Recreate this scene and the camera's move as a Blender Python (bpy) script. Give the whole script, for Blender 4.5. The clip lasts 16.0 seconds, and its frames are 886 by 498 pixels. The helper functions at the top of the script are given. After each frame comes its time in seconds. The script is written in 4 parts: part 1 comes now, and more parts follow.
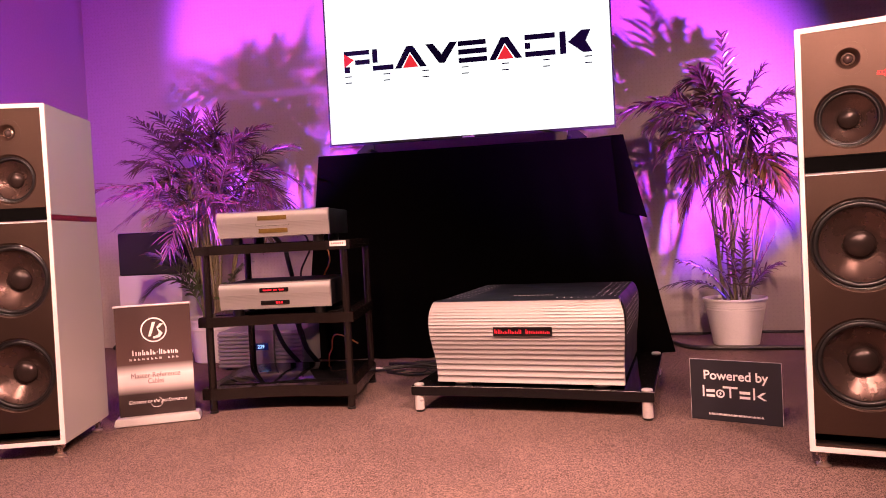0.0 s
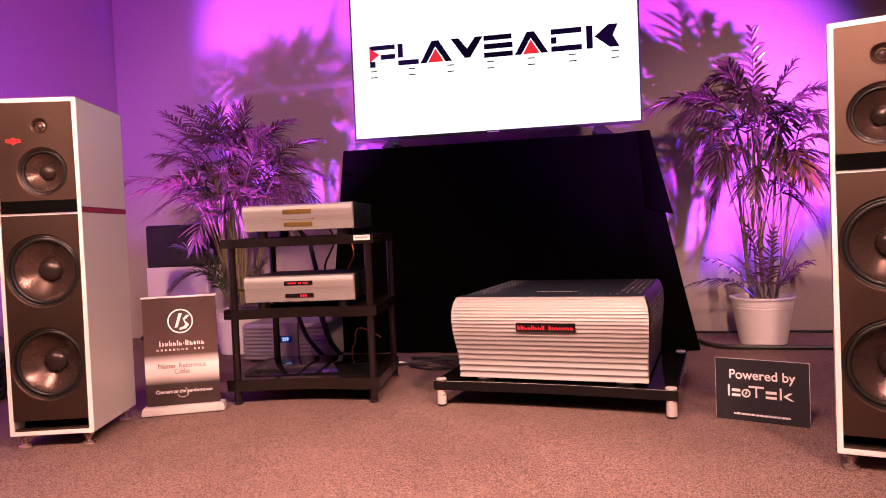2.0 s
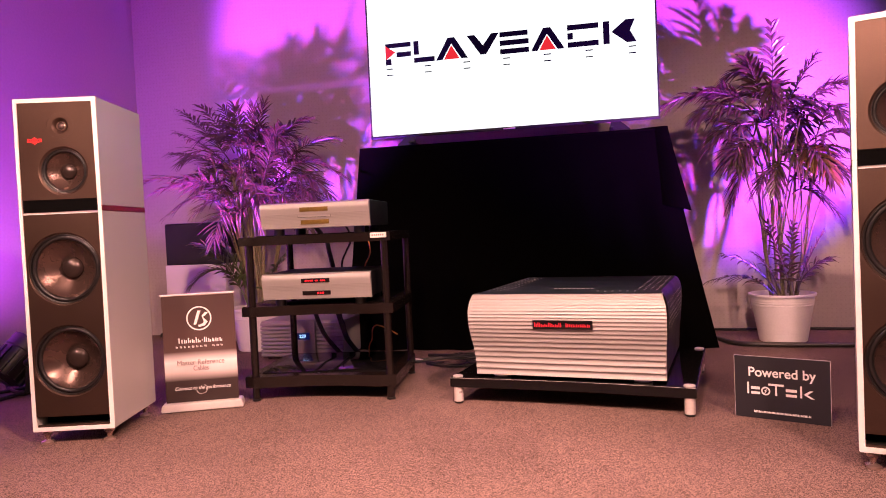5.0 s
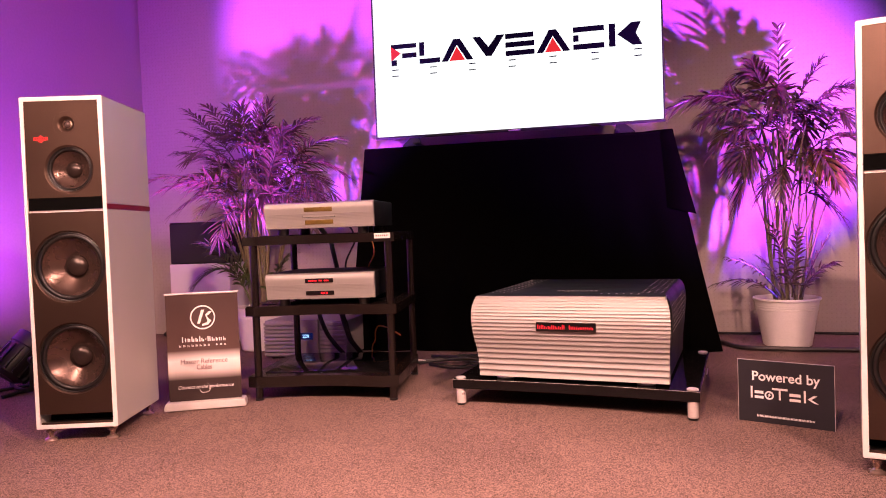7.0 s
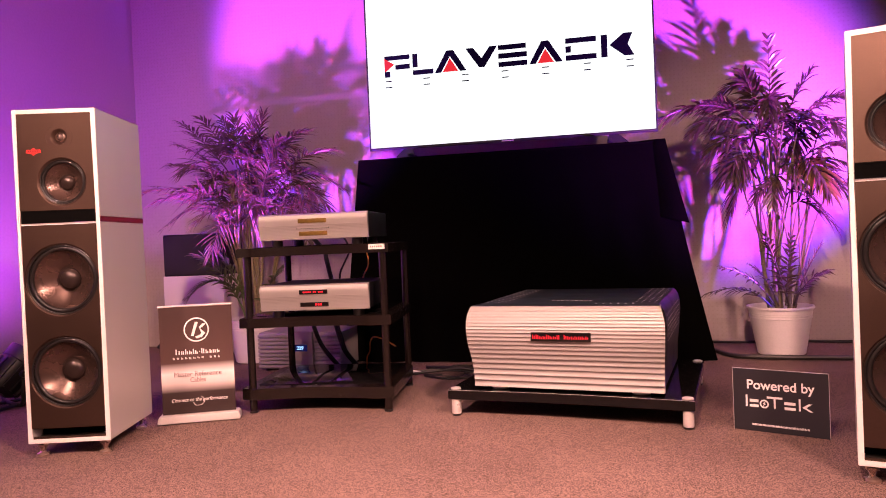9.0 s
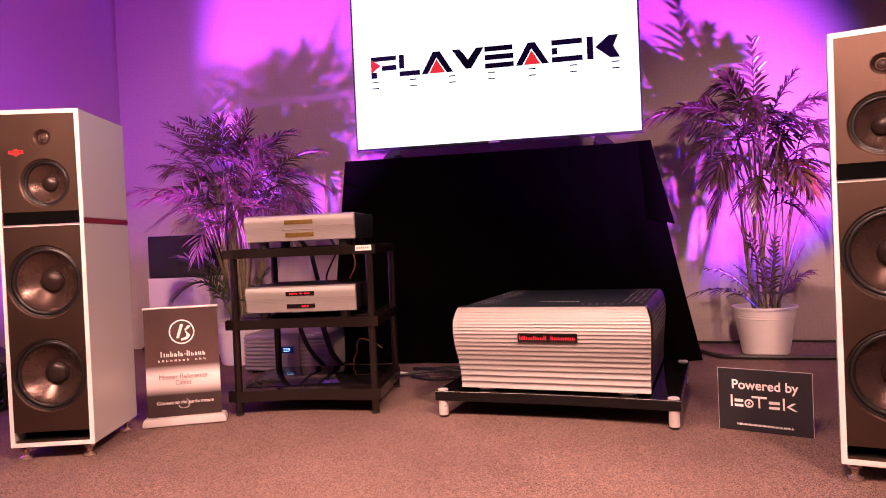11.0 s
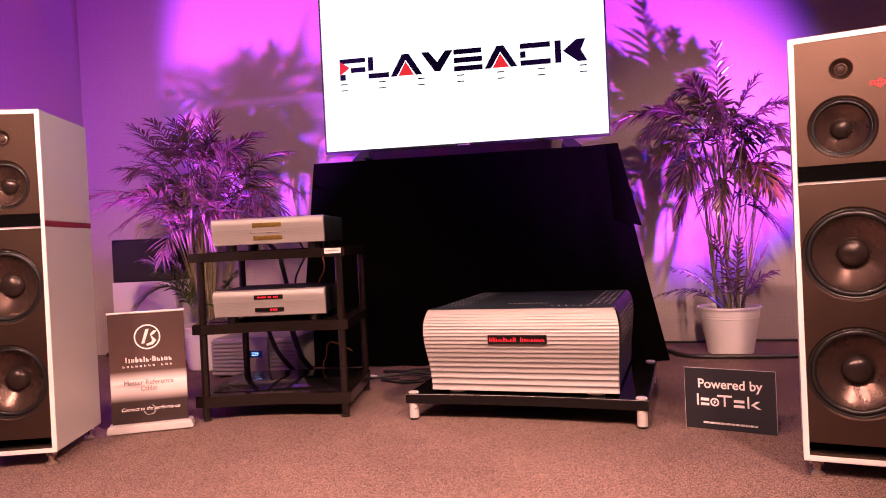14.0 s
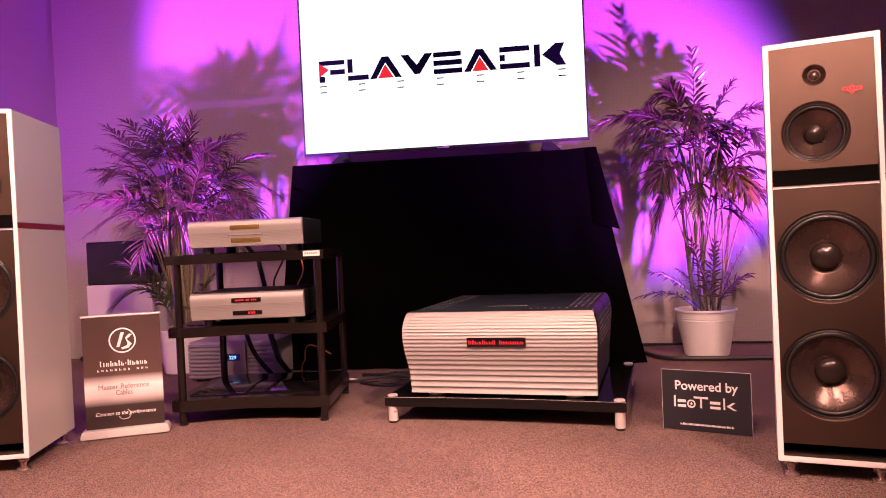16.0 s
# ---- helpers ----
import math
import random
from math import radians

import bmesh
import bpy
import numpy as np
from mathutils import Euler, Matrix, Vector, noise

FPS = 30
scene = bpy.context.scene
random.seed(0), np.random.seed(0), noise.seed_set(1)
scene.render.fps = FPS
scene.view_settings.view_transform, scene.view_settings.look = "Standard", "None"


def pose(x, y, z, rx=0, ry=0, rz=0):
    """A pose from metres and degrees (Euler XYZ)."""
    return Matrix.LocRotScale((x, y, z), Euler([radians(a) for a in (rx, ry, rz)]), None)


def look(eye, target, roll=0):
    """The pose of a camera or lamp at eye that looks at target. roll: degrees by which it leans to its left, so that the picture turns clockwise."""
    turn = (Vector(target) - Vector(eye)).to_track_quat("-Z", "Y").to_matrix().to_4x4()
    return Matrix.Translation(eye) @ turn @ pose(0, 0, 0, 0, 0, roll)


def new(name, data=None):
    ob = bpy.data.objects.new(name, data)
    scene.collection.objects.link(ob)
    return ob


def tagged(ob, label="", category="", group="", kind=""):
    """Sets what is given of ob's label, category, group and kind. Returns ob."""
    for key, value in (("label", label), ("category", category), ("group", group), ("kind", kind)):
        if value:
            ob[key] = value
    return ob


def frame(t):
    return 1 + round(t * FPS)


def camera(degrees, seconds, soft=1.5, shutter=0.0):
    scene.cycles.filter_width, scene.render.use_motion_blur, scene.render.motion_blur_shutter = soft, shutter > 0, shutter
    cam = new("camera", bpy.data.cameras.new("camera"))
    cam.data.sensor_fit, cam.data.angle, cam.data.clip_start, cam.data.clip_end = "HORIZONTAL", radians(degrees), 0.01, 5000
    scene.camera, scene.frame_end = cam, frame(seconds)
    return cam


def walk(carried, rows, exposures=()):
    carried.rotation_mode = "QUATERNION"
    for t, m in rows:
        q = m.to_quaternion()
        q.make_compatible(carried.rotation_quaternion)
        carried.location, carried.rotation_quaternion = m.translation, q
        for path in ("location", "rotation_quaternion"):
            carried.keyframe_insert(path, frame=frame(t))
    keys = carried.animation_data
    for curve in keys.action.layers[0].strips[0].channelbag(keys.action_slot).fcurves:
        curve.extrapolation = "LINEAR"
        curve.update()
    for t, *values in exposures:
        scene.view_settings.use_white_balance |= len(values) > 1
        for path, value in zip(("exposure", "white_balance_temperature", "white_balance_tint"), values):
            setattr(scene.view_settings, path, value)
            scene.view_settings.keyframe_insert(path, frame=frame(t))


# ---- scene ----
cam = camera(64.1, 16.0, soft=1.0)
EYE = (0.364, 0.35, 0.7315)  # a seated viewer's eye, turning where it is
PATH = [
    (0, EYE, (0.0390, 2.3230, 0.6825), -2.9),
    (0.5, EYE, (0.0230, 2.3200, 0.6835), -2.8),
    (1, EYE, (0.0070, 2.3170, 0.6825), -2.8),
    (1.5, EYE, (-0.0100, 2.3140, 0.6775), -2.5),
    (2, EYE, (-0.0270, 2.3110, 0.6715), -2.4),
    (2.5, EYE, (-0.0390, 2.3080, 0.6695), -2.4),
    (3, EYE, (-0.0520, 2.3050, 0.6675), -2.5),
    (3.5, EYE, (-0.0590, 2.3040, 0.6695), -2.8),
    (4, EYE, (-0.0640, 2.3030, 0.6685), -2.9),
    (6.5, EYE, (-0.0830, 2.2980, 0.6635), -2.1),
    (7, EYE, (-0.0830, 2.2990, 0.6695), -2.1),
    (7.5, EYE, (-0.0780, 2.3000, 0.6785), -2.2),
    (8, EYE, (-0.0750, 2.3010, 0.6885), -2.3),
    (10.5, EYE, (-0.0420, 2.3080, 0.7015), -2.5),
    (11, EYE, (-0.0300, 2.3110, 0.7005), -2.5),
    (11.5, EYE, (-0.0160, 2.3130, 0.7005), -2.6),
    (12, EYE, (-0.0030, 2.3160, 0.7025), -2.6),
    (12.5, EYE, (0.0100, 2.3180, 0.7015), -2.6),
    (13, EYE, (0.0230, 2.3210, 0.7045), -2.7),
    (13.5, EYE, (0.0400, 2.3230, 0.7045), -2.6),
    (14, EYE, (0.0540, 2.3260, 0.7035), -2.7),
    (14.5, EYE, (0.0710, 2.3280, 0.7045), -2.7),
    (15, EYE, (0.0840, 2.3300, 0.7045), -2.6),
    (15.5, EYE, (0.0970, 2.3320, 0.7065), -2.6),
    (16, EYE, (0.1120, 2.3340, 0.7085), -2.6),
]
walk(cam, [(t, look(eye, target, roll)) for t, eye, target, roll in PATH])


# ---- light ----
def lamp(name, kind, eye, target, energy, colour, **settings):
    data = bpy.data.lights.new(name, kind)
    data.energy, data.color = energy, colour
    if kind == "SPOT":
        data.spot_size, data.spot_blend = radians(settings["cone"]), settings["blend"]
        data.shadow_soft_size = settings["radius"]
    else:
        data.shape, data.size = "DISK", settings["radius"] * 2
    ob = new(name, data)
    ob.matrix_world = look(eye, target)
    return ob


WARM = (1.0, 0.53, 0.43)
PURPLE = (0.56, 0.065, 0.95)
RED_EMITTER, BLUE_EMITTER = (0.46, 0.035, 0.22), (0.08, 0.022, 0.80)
SPOTS = [  # place, aim, watts, cone
    ((-1.60, 0.25, 2.75), (-0.60, 2.10, 0.0), 560, 68), ((0.05, 0.35, 2.8), (0.05, 1.95, 0.0), 860, 62), ((1.60, 0.45, 2.75), (-0.35, 2.20, 0.2), 1120, 63),
    ((0.1, -0.7, 2.7), (-1.72, 5.08, 1.10), 480, 34), ((2.2, 1.6, 2.9), (1.30, 5.08, 0.45), 440, 46),
    # these two are added, unseen, to brighten the tops of the loudspeakers
    ((0.5, -0.7, 2.7), (1.22, 2.46, 1.20), 900, 24), ((-0.5, -0.7, 2.7), (-1.55, 2.53, 1.20), 850, 24)]
for at, aim, watts, cone in SPOTS:
    lamp("ceiling_and_added_spot", "SPOT", at, aim, watts, WARM, cone=cone, blend=1.0, radius=0.05)
# wide weak fill behind the viewer, added without a visible source
lamp("room_fill_light", "AREA", (-0.6, -1.2, 2.95), (-0.6, -1.1, 0), 28, WARM, radius=0.9)
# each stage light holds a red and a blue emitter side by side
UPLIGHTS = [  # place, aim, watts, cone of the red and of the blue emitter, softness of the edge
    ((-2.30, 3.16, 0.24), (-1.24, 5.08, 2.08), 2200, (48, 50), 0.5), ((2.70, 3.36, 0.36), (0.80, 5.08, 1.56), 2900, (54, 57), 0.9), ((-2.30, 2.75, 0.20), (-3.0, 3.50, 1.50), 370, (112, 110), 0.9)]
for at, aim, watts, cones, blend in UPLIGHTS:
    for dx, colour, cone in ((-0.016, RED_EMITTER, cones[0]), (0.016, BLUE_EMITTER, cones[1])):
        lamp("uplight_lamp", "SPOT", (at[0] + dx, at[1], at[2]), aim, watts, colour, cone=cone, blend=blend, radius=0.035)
world = bpy.data.worlds.new("world")
world.use_nodes = True
world.node_tree.nodes["Background"].inputs[0].default_value = (0.02, 0.015, 0.015, 1)
scene.world = world
scene.view_settings.exposure = 0.0


# ---- materials ----
def material(name, colour, rough=0.5, metal=0.0, vary=0.15, scale=6.0, fine=120.0, bump=0.0, bump_scale=200.0, coat=0.0, spread=0.12):
    """A surface with two scales of variation in tone, uneven gloss and fine relief."""
    m = bpy.data.materials.new(name)
    m.use_nodes = True
    nt = m.node_tree
    n, ln = nt.nodes, nt.links
    b = n["Principled BSDF"]
    co = n.new("ShaderNodeTexCoord")
    big, small = n.new("ShaderNodeTexNoise"), n.new("ShaderNodeTexNoise")
    big.inputs["Scale"].default_value, small.inputs["Scale"].default_value = scale, fine
    big.inputs["Detail"].default_value = 4
    for t in (big, small):
        ln.new(co.outputs["Object"], t.inputs["Vector"])
    add = n.new("ShaderNodeMath")
    add.operation = "ADD"
    ln.new(big.outputs["Fac"], add.inputs[0])
    ln.new(small.outputs["Fac"], add.inputs[1])
    rng = n.new("ShaderNodeMapRange")
    rng.inputs["From Min"].default_value, rng.inputs["From Max"].default_value = 0.6, 1.4
    rng.inputs["To Min"].default_value, rng.inputs["To Max"].default_value = 1 - vary, 1 + vary
    ln.new(add.outputs[0], rng.inputs["Value"])
    mul = n.new("ShaderNodeVectorMath")
    mul.operation = "SCALE"
    mul.inputs[0].default_value = colour
    ln.new(rng.outputs[0], mul.inputs["Scale"])
    ln.new(mul.outputs[0], b.inputs["Base Color"])
    gloss = n.new("ShaderNodeMapRange")
    gloss.inputs["To Min"].default_value, gloss.inputs["To Max"].default_value = max(0.02, rough - spread), min(1, rough + spread)
    ln.new(big.outputs["Fac"], gloss.inputs["Value"])
    ln.new(gloss.outputs[0], b.inputs["Roughness"])
    b.inputs["Metallic"].default_value = metal
    b.inputs["Coat Weight"].default_value = coat
    if bump:
        grain, bm_ = n.new("ShaderNodeTexNoise"), n.new("ShaderNodeBump")
        grain.inputs["Scale"].default_value = bump_scale
        ln.new(co.outputs["Object"], grain.inputs["Vector"])
        bm_.inputs["Strength"].default_value, bm_.inputs["Distance"].default_value = bump, 0.003
        ln.new(grain.outputs["Fac"], bm_.inputs["Height"])
        ln.new(bm_.outputs["Normal"], b.inputs["Normal"])
    return m


def glowing(name, colour, strength):
    m = bpy.data.materials.new(name)
    m.use_nodes = True
    b = m.node_tree.nodes["Principled BSDF"]
    b.inputs["Base Color"].default_value = (0.01, 0.01, 0.01, 1)
    b.inputs["Roughness"].default_value = 0.25
    b.inputs["Emission Color"].default_value = (*colour, 1)
    b.inputs["Emission Strength"].default_value = strength
    return m


def carpet_material():
    m = material("carpet_pile", (0.174, 0.114, 0.099), 0.95, vary=0.25, scale=2.2, fine=300, bump=0.9, bump_scale=330, spread=0.03)
    nt = m.node_tree
    n, ln = nt.nodes, nt.links
    b = n["Principled BSDF"]
    b.inputs["Specular IOR Level"].default_value = 0.15
    co = n.new("ShaderNodeTexCoord")
    fleck = n.new("ShaderNodeTexVoronoi")
    fleck.inputs["Scale"].default_value = 370
    ln.new(co.outputs["Object"], fleck.inputs["Vector"])
    sep = n.new("ShaderNodeSeparateColor")
    ln.new(fleck.outputs["Color"], sep.inputs[0])
    rng = n.new("ShaderNodeMapRange")
    rng.inputs["To Min"].default_value, rng.inputs["To Max"].default_value = 0.24, 1.78
    ln.new(sep.outputs[0], rng.inputs["Value"])
    mul = n.new("ShaderNodeVectorMath")
    mul.operation = "SCALE"
    old = b.inputs["Base Color"].links[0].from_socket
    ln.new(old, mul.inputs[0])
    ln.new(rng.outputs[0], mul.inputs["Scale"])
    ln.new(mul.outputs[0], b.inputs["Base Color"])
    return m


def perforated_wall_material():
    """Grey painted acoustic panel with rows of small dark holes."""
    m = material("perforated_wall_paint", (0.40, 0.345, 0.325), 0.75, vary=0.08, scale=1.5, fine=60, bump=0.15, bump_scale=90)
    nt = m.node_tree
    n, ln = nt.nodes, nt.links
    b = n["Principled BSDF"]
    co = n.new("ShaderNodeTexCoord")
    sc = n.new("ShaderNodeVectorMath")
    sc.operation = "SCALE"
    sc.inputs["Scale"].default_value = 1 / 0.026
    fr = n.new("ShaderNodeVectorMath")
    fr.operation = "FRACTION"
    off = n.new("ShaderNodeVectorMath")
    off.operation = "SUBTRACT"
    off.inputs[1].default_value = (0.5, 0.5, 0.5)
    flat = n.new("ShaderNodeVectorMath")
    flat.operation = "MULTIPLY"
    flat.inputs[1].default_value = (1, 0, 1)
    length = n.new("ShaderNodeVectorMath")
    length.operation = "LENGTH"
    ln.new(co.outputs["Object"], sc.inputs[0])
    ln.new(sc.outputs[0], fr.inputs[0])
    ln.new(fr.outputs[0], off.inputs[0])
    ln.new(off.outputs[0], flat.inputs[0])
    ln.new(flat.outputs[0], length.inputs[0])
    rng = n.new("ShaderNodeMapRange")
    rng.inputs["From Min"].default_value, rng.inputs["From Max"].default_value = 0.12, 0.2
    rng.inputs["To Min"].default_value = 0.90
    ln.new(length.outputs["Value"], rng.inputs["Value"])
    mul = n.new("ShaderNodeVectorMath")
    mul.operation = "SCALE"
    ln.new(b.inputs["Base Color"].links[0].from_socket, mul.inputs[0])
    ln.new(rng.outputs[0], mul.inputs["Scale"])
    ln.new(mul.outputs[0], b.inputs["Base Color"])
    return m


def banner_material():
    """Printed banner: dark brown-grey with one pale silver band."""
    m = material("banner_print", (1, 1, 1), 0.45, vary=0.04, scale=5, fine=80)
    nt = m.node_tree
    n, ln = nt.nodes, nt.links
    b = n["Principled BSDF"]
    co = n.new("ShaderNodeTexCoord")
    sep = n.new("ShaderNodeSeparateXYZ")
    ln.new(co.outputs["Object"], sep.inputs[0])
    rng = n.new("ShaderNodeMapRange")
    rng.inputs["From Max"].default_value = 0.5
    ln.new(sep.outputs["Z"], rng.inputs["Value"])
    ramp = n.new("ShaderNodeValToRGB")
    stops = [(0.10, (0.034, 0.022, 0.021)), (0.25, (0.045, 0.030, 0.028)), (0.33, (0.70, 0.62, 0.60)), (0.41, (0.90, 0.86, 0.84)), (0.50, (0.100, 0.058, 0.052)), (0.9, (0.062, 0.036, 0.033))]
    el = ramp.color_ramp.elements
    while len(el) < len(stops):
        el.new(0.5)
    for e, (p, c) in zip(el, stops):
        e.position, e.color = p, (*c, 1)
    ln.new(rng.outputs[0], ramp.inputs[0])
    ln.new(ramp.outputs[0], b.inputs["Base Color"])
    return m


M = dict(
    carpet=carpet_material(),
    wall=perforated_wall_material(),
    side_wall=material("side_wall_paint", (0.46, 0.40, 0.38), 0.8, vary=0.07, scale=1.2, fine=70, bump=0.2, bump_scale=120),
    ceiling=material("ceiling_paint", (0.35, 0.33, 0.32), 0.9, vary=0.05),
    silver_paint=material("silver_cabinet_paint", (0.50, 0.48, 0.46), 0.42, 0.25, vary=0.05, scale=3, fine=300, bump=0.05, bump_scale=500),
    rim=material("white_aluminium_edge", (0.86, 0.84, 0.82), 0.35, 0.1, vary=0.03, scale=5, fine=200),
    baffle=material("dark_anodised_baffle", (0.084, 0.054, 0.041), 0.41, 0.85, vary=0.10, scale=4, fine=350, bump=0.12, bump_scale=700),
    slot=material("black_port_shade", (0.002, 0.002, 0.002), 0.9, vary=0.1),
    rubber=material("black_rubber", (0.010, 0.009, 0.009), 0.34, vary=0.1, scale=30, fine=250, coat=0.1),
    cone=material("brown_black_cone_paper", (0.100, 0.064, 0.053), 0.27, 0.7, vary=0.10, scale=18, fine=260, bump=0.08, bump_scale=300, spread=0.06),
    cap=material("glossy_dust_cap", (0.040, 0.028, 0.025), 0.24, 0.5, vary=0.08, scale=20, fine=200, spread=0.05),
    dome=material("tweeter_dome", (0.10, 0.07, 0.065), 0.25, 0.5, vary=0.05),
    red=material("dark_red_lacquer", (0.16, 0.006, 0.014), 0.4, vary=0.1),
    badge=material("red_badge", (0.62, 0.03, 0.03), 0.4, vary=0.05),
    bronze=material("bronze_foot", (0.52, 0.40, 0.34), 0.28, 0.9, vary=0.08, scale=20),
    rack=material("brown_black_lacquer", (0.009, 0.006, 0.0052), 0.22, vary=0.12, scale=8, fine=150),
    gloss_black=material("gloss_black_board", (0.005, 0.0045, 0.005), 0.08, vary=0.1, scale=4, spread=0.04),
    black_body=material("black_anodised_case", (0.007, 0.0065, 0.008), 0.5, 0.15, vary=0.12, scale=6, fine=400, bump=0.06, bump_scale=600),
    hole=material("hole_rim", (0.55, 0.51, 0.51), 0.35, 0.3, vary=0.05),
    silver=material("brushed_silver_front", (0.325, 0.312, 0.30), 0.48, 0.4, vary=0.04, scale=5, fine=350, spread=0.05),
    steel=material("satin_steel", (0.74, 0.70, 0.67), 0.32, 0.45, vary=0.06, scale=15),
    window_gold=material("amber_display_window", (0.30, 0.20, 0.055), 0.18, 0.6, vary=0.25, scale=25, fine=90),
    window_black=material("black_display_window", (0.006, 0.004, 0.004), 0.12, vary=0.1),
    banner=banner_material(),
    print_white=material("white_print", (0.88, 0.86, 0.84), 0.5, vary=0.04),
    print_grey=material("grey_print", (0.26, 0.17, 0.17), 0.5, vary=0.04),
    aluminium=material("aluminium_profile", (0.80, 0.77, 0.75), 0.35, 0.4, vary=0.04),
    sign=material("charcoal_board", (0.022, 0.021, 0.027), 0.42, vary=0.08, scale=5, fine=160),
    sign_edge=material("pale_board_edge", (0.55, 0.52, 0.50), 0.6, vary=0.1),
    cloth=material("black_cloth", (0.0017, 0.0015, 0.0014), 0.95, vary=0.3, scale=7, fine=300, bump=0.4, bump_scale=400, spread=0.03),
    bezel=material("black_tv_plastic", (0.008, 0.008, 0.009), 0.5, vary=0.1),
    screen=glowing("lit_white_screen", (0.97, 0.99, 1.0), 1.25),
    logo_navy=material("navy_screen_mark", (0.005, 0.007, 0.009), 0.8, vary=0.03),
    logo_red=glowing("red_screen_mark", (1.0, 0.030, 0.024), 0.85),
    led_red=glowing("red_display_light", (1.0, 0.014, 0.03), 1.5),
    led_blue=glowing("blue_display_light", (0.35, 0.6, 1.0), 1.6),
    led_blue_dim=glowing("blue_display_glow", (0.012, 0.03, 0.30), 0.18),
    pot=material("white_plastic_pot", (0.72, 0.69, 0.68), 0.45, vary=0.06, scale=6, fine=100),
    soil=material("dark_soil", (0.04, 0.028, 0.02), 0.95, vary=0.4, scale=40, fine=200, bump=1.0, bump_scale=120),
    cane=material("palm_cane", (0.13, 0.105, 0.05), 0.5, vary=0.4, scale=14, fine=80),
    leaf=material("palm_leaf", (0.070, 0.055, 0.034), 0.25, vary=0.55, scale=9, fine=60, spread=0.08),
    leaf_fresh=material("palm_leaf_fresh", (0.085, 0.125, 0.036), 0.35, vary=0.4, scale=9, fine=60, spread=0.08),
    leaf_orange=material("palm_leaf_orange_brown", (0.17, 0.10, 0.035), 0.45, vary=0.4, scale=9, fine=60),
    white_box=material("white_laminate", (0.68, 0.65, 0.64), 0.5, vary=0.05),
    black_box=material("black_grille_cloth", (0.012, 0.011, 0.013), 0.8, vary=0.2, scale=10, fine=400, bump=0.3, bump_scale=600),
    unit_silver=material("silver_grey_case", (0.34, 0.32, 0.32), 0.4, 0.3, vary=0.05),
    par=material("black_lamp_housing", (0.013, 0.012, 0.013), 0.45, 0.3, vary=0.2, scale=20),
    lens=glowing("purple_lamp_lens", PURPLE, 3.0),
    cable=material("black_cable", (0.009, 0.008, 0.008), 0.6, vary=0.2, scale=20),
    cable_grey=material("grey_braided_cable", (0.020, 0.016, 0.015), 0.5, vary=0.4, scale=60, fine=300),
    cable_orange=material("orange_cable", (0.75, 0.26, 0.05), 0.45, vary=0.1),
    tag=material("white_paper_label", (0.78, 0.74, 0.70), 0.6, vary=0.04),
)
M["logo_navy"].node_tree.nodes["Principled BSDF"].inputs["Specular IOR Level"].default_value = 0.0
M["black_body"].node_tree.nodes["Principled BSDF"].inputs["Specular IOR Level"].default_value = 0.16
for name in ("logo_red", "screen", "slot"):
    M[name].node_tree.nodes["Principled BSDF"].inputs["Specular IOR Level"].default_value = 0.05
for name in ("sign", "banner", "gloss_black"):
    M[name].node_tree.nodes["Principled BSDF"].inputs["Specular IOR Level"].default_value = 0.3
for name in ("leaf", "leaf_fresh"):
    M[name].node_tree.nodes["Principled BSDF"].inputs["Specular IOR Level"].default_value = 0.8
for name, glow in (("leaf", (0.17, 0.12, 0.075)), ("leaf_fresh", (0.16, 0.20, 0.05)), ("leaf_orange", (0.25, 0.14, 0.05))):
    nt = M[name].node_tree
    thin, mix = nt.nodes.new("ShaderNodeBsdfTranslucent"), nt.nodes.new("ShaderNodeMixShader")
    thin.inputs["Color"].default_value, mix.inputs[0].default_value = (*glow, 1), 0.24
    nt.links.new(nt.nodes["Principled BSDF"].outputs[0], mix.inputs[1])
    nt.links.new(thin.outputs[0], mix.inputs[2])
    nt.links.new(mix.outputs[0], nt.nodes["Material Output"].inputs["Surface"])
M["cloth"].node_tree.nodes["Principled BSDF"].inputs["Specular IOR Level"].default_value = 0.012


# ---- building blocks ----
def part(name, bm, mat, parent=None, label="", smooth=True):
    me = bpy.data.meshes.new(name)
    bmesh.ops.recalc_face_normals(bm, faces=bm.faces)
    bm.to_mesh(me)
    bm.free()
    me.materials.append(M[mat])
    if smooth:
        me.polygons.foreach_set("use_smooth", [True] * len(me.polygons))
        me.set_sharp_from_angle(angle=radians(32))
    ob = new(name, me)
    ob.parent = parent
    if label:
        ob["label"] = label
    return ob


def again(name, ob, parent, m):
    """One more object on the same mesh."""
    o = new(name, ob.data)
    o.parent = parent
    o.matrix_basis = m
    return o


def thing(name, m, label, category, group=""):
    ob = new(name)
    ob.empty_display_size = 0.1
    ob.matrix_world = m
    return tagged(ob, label, category, group)


def box(x0, y0, z0, x1, y1, z1, bevel=0.0, bm=None, segments=2):
    bm = bm or bmesh.new()
    m = Matrix.Translation(((x0 + x1) / 2, (y0 + y1) / 2, (z0 + z1) / 2)) @ Matrix.Diagonal((x1 - x0, y1 - y0, z1 - z0, 1))
    verts = bmesh.ops.create_cube(bm, size=1, matrix=m)["verts"]
    if bevel:
        edges = list({e for v in verts for e in v.link_edges})
        bmesh.ops.bevel(bm, geom=edges, offset=bevel, segments=segments, affect="EDGES", profile=0.5)
    return bm


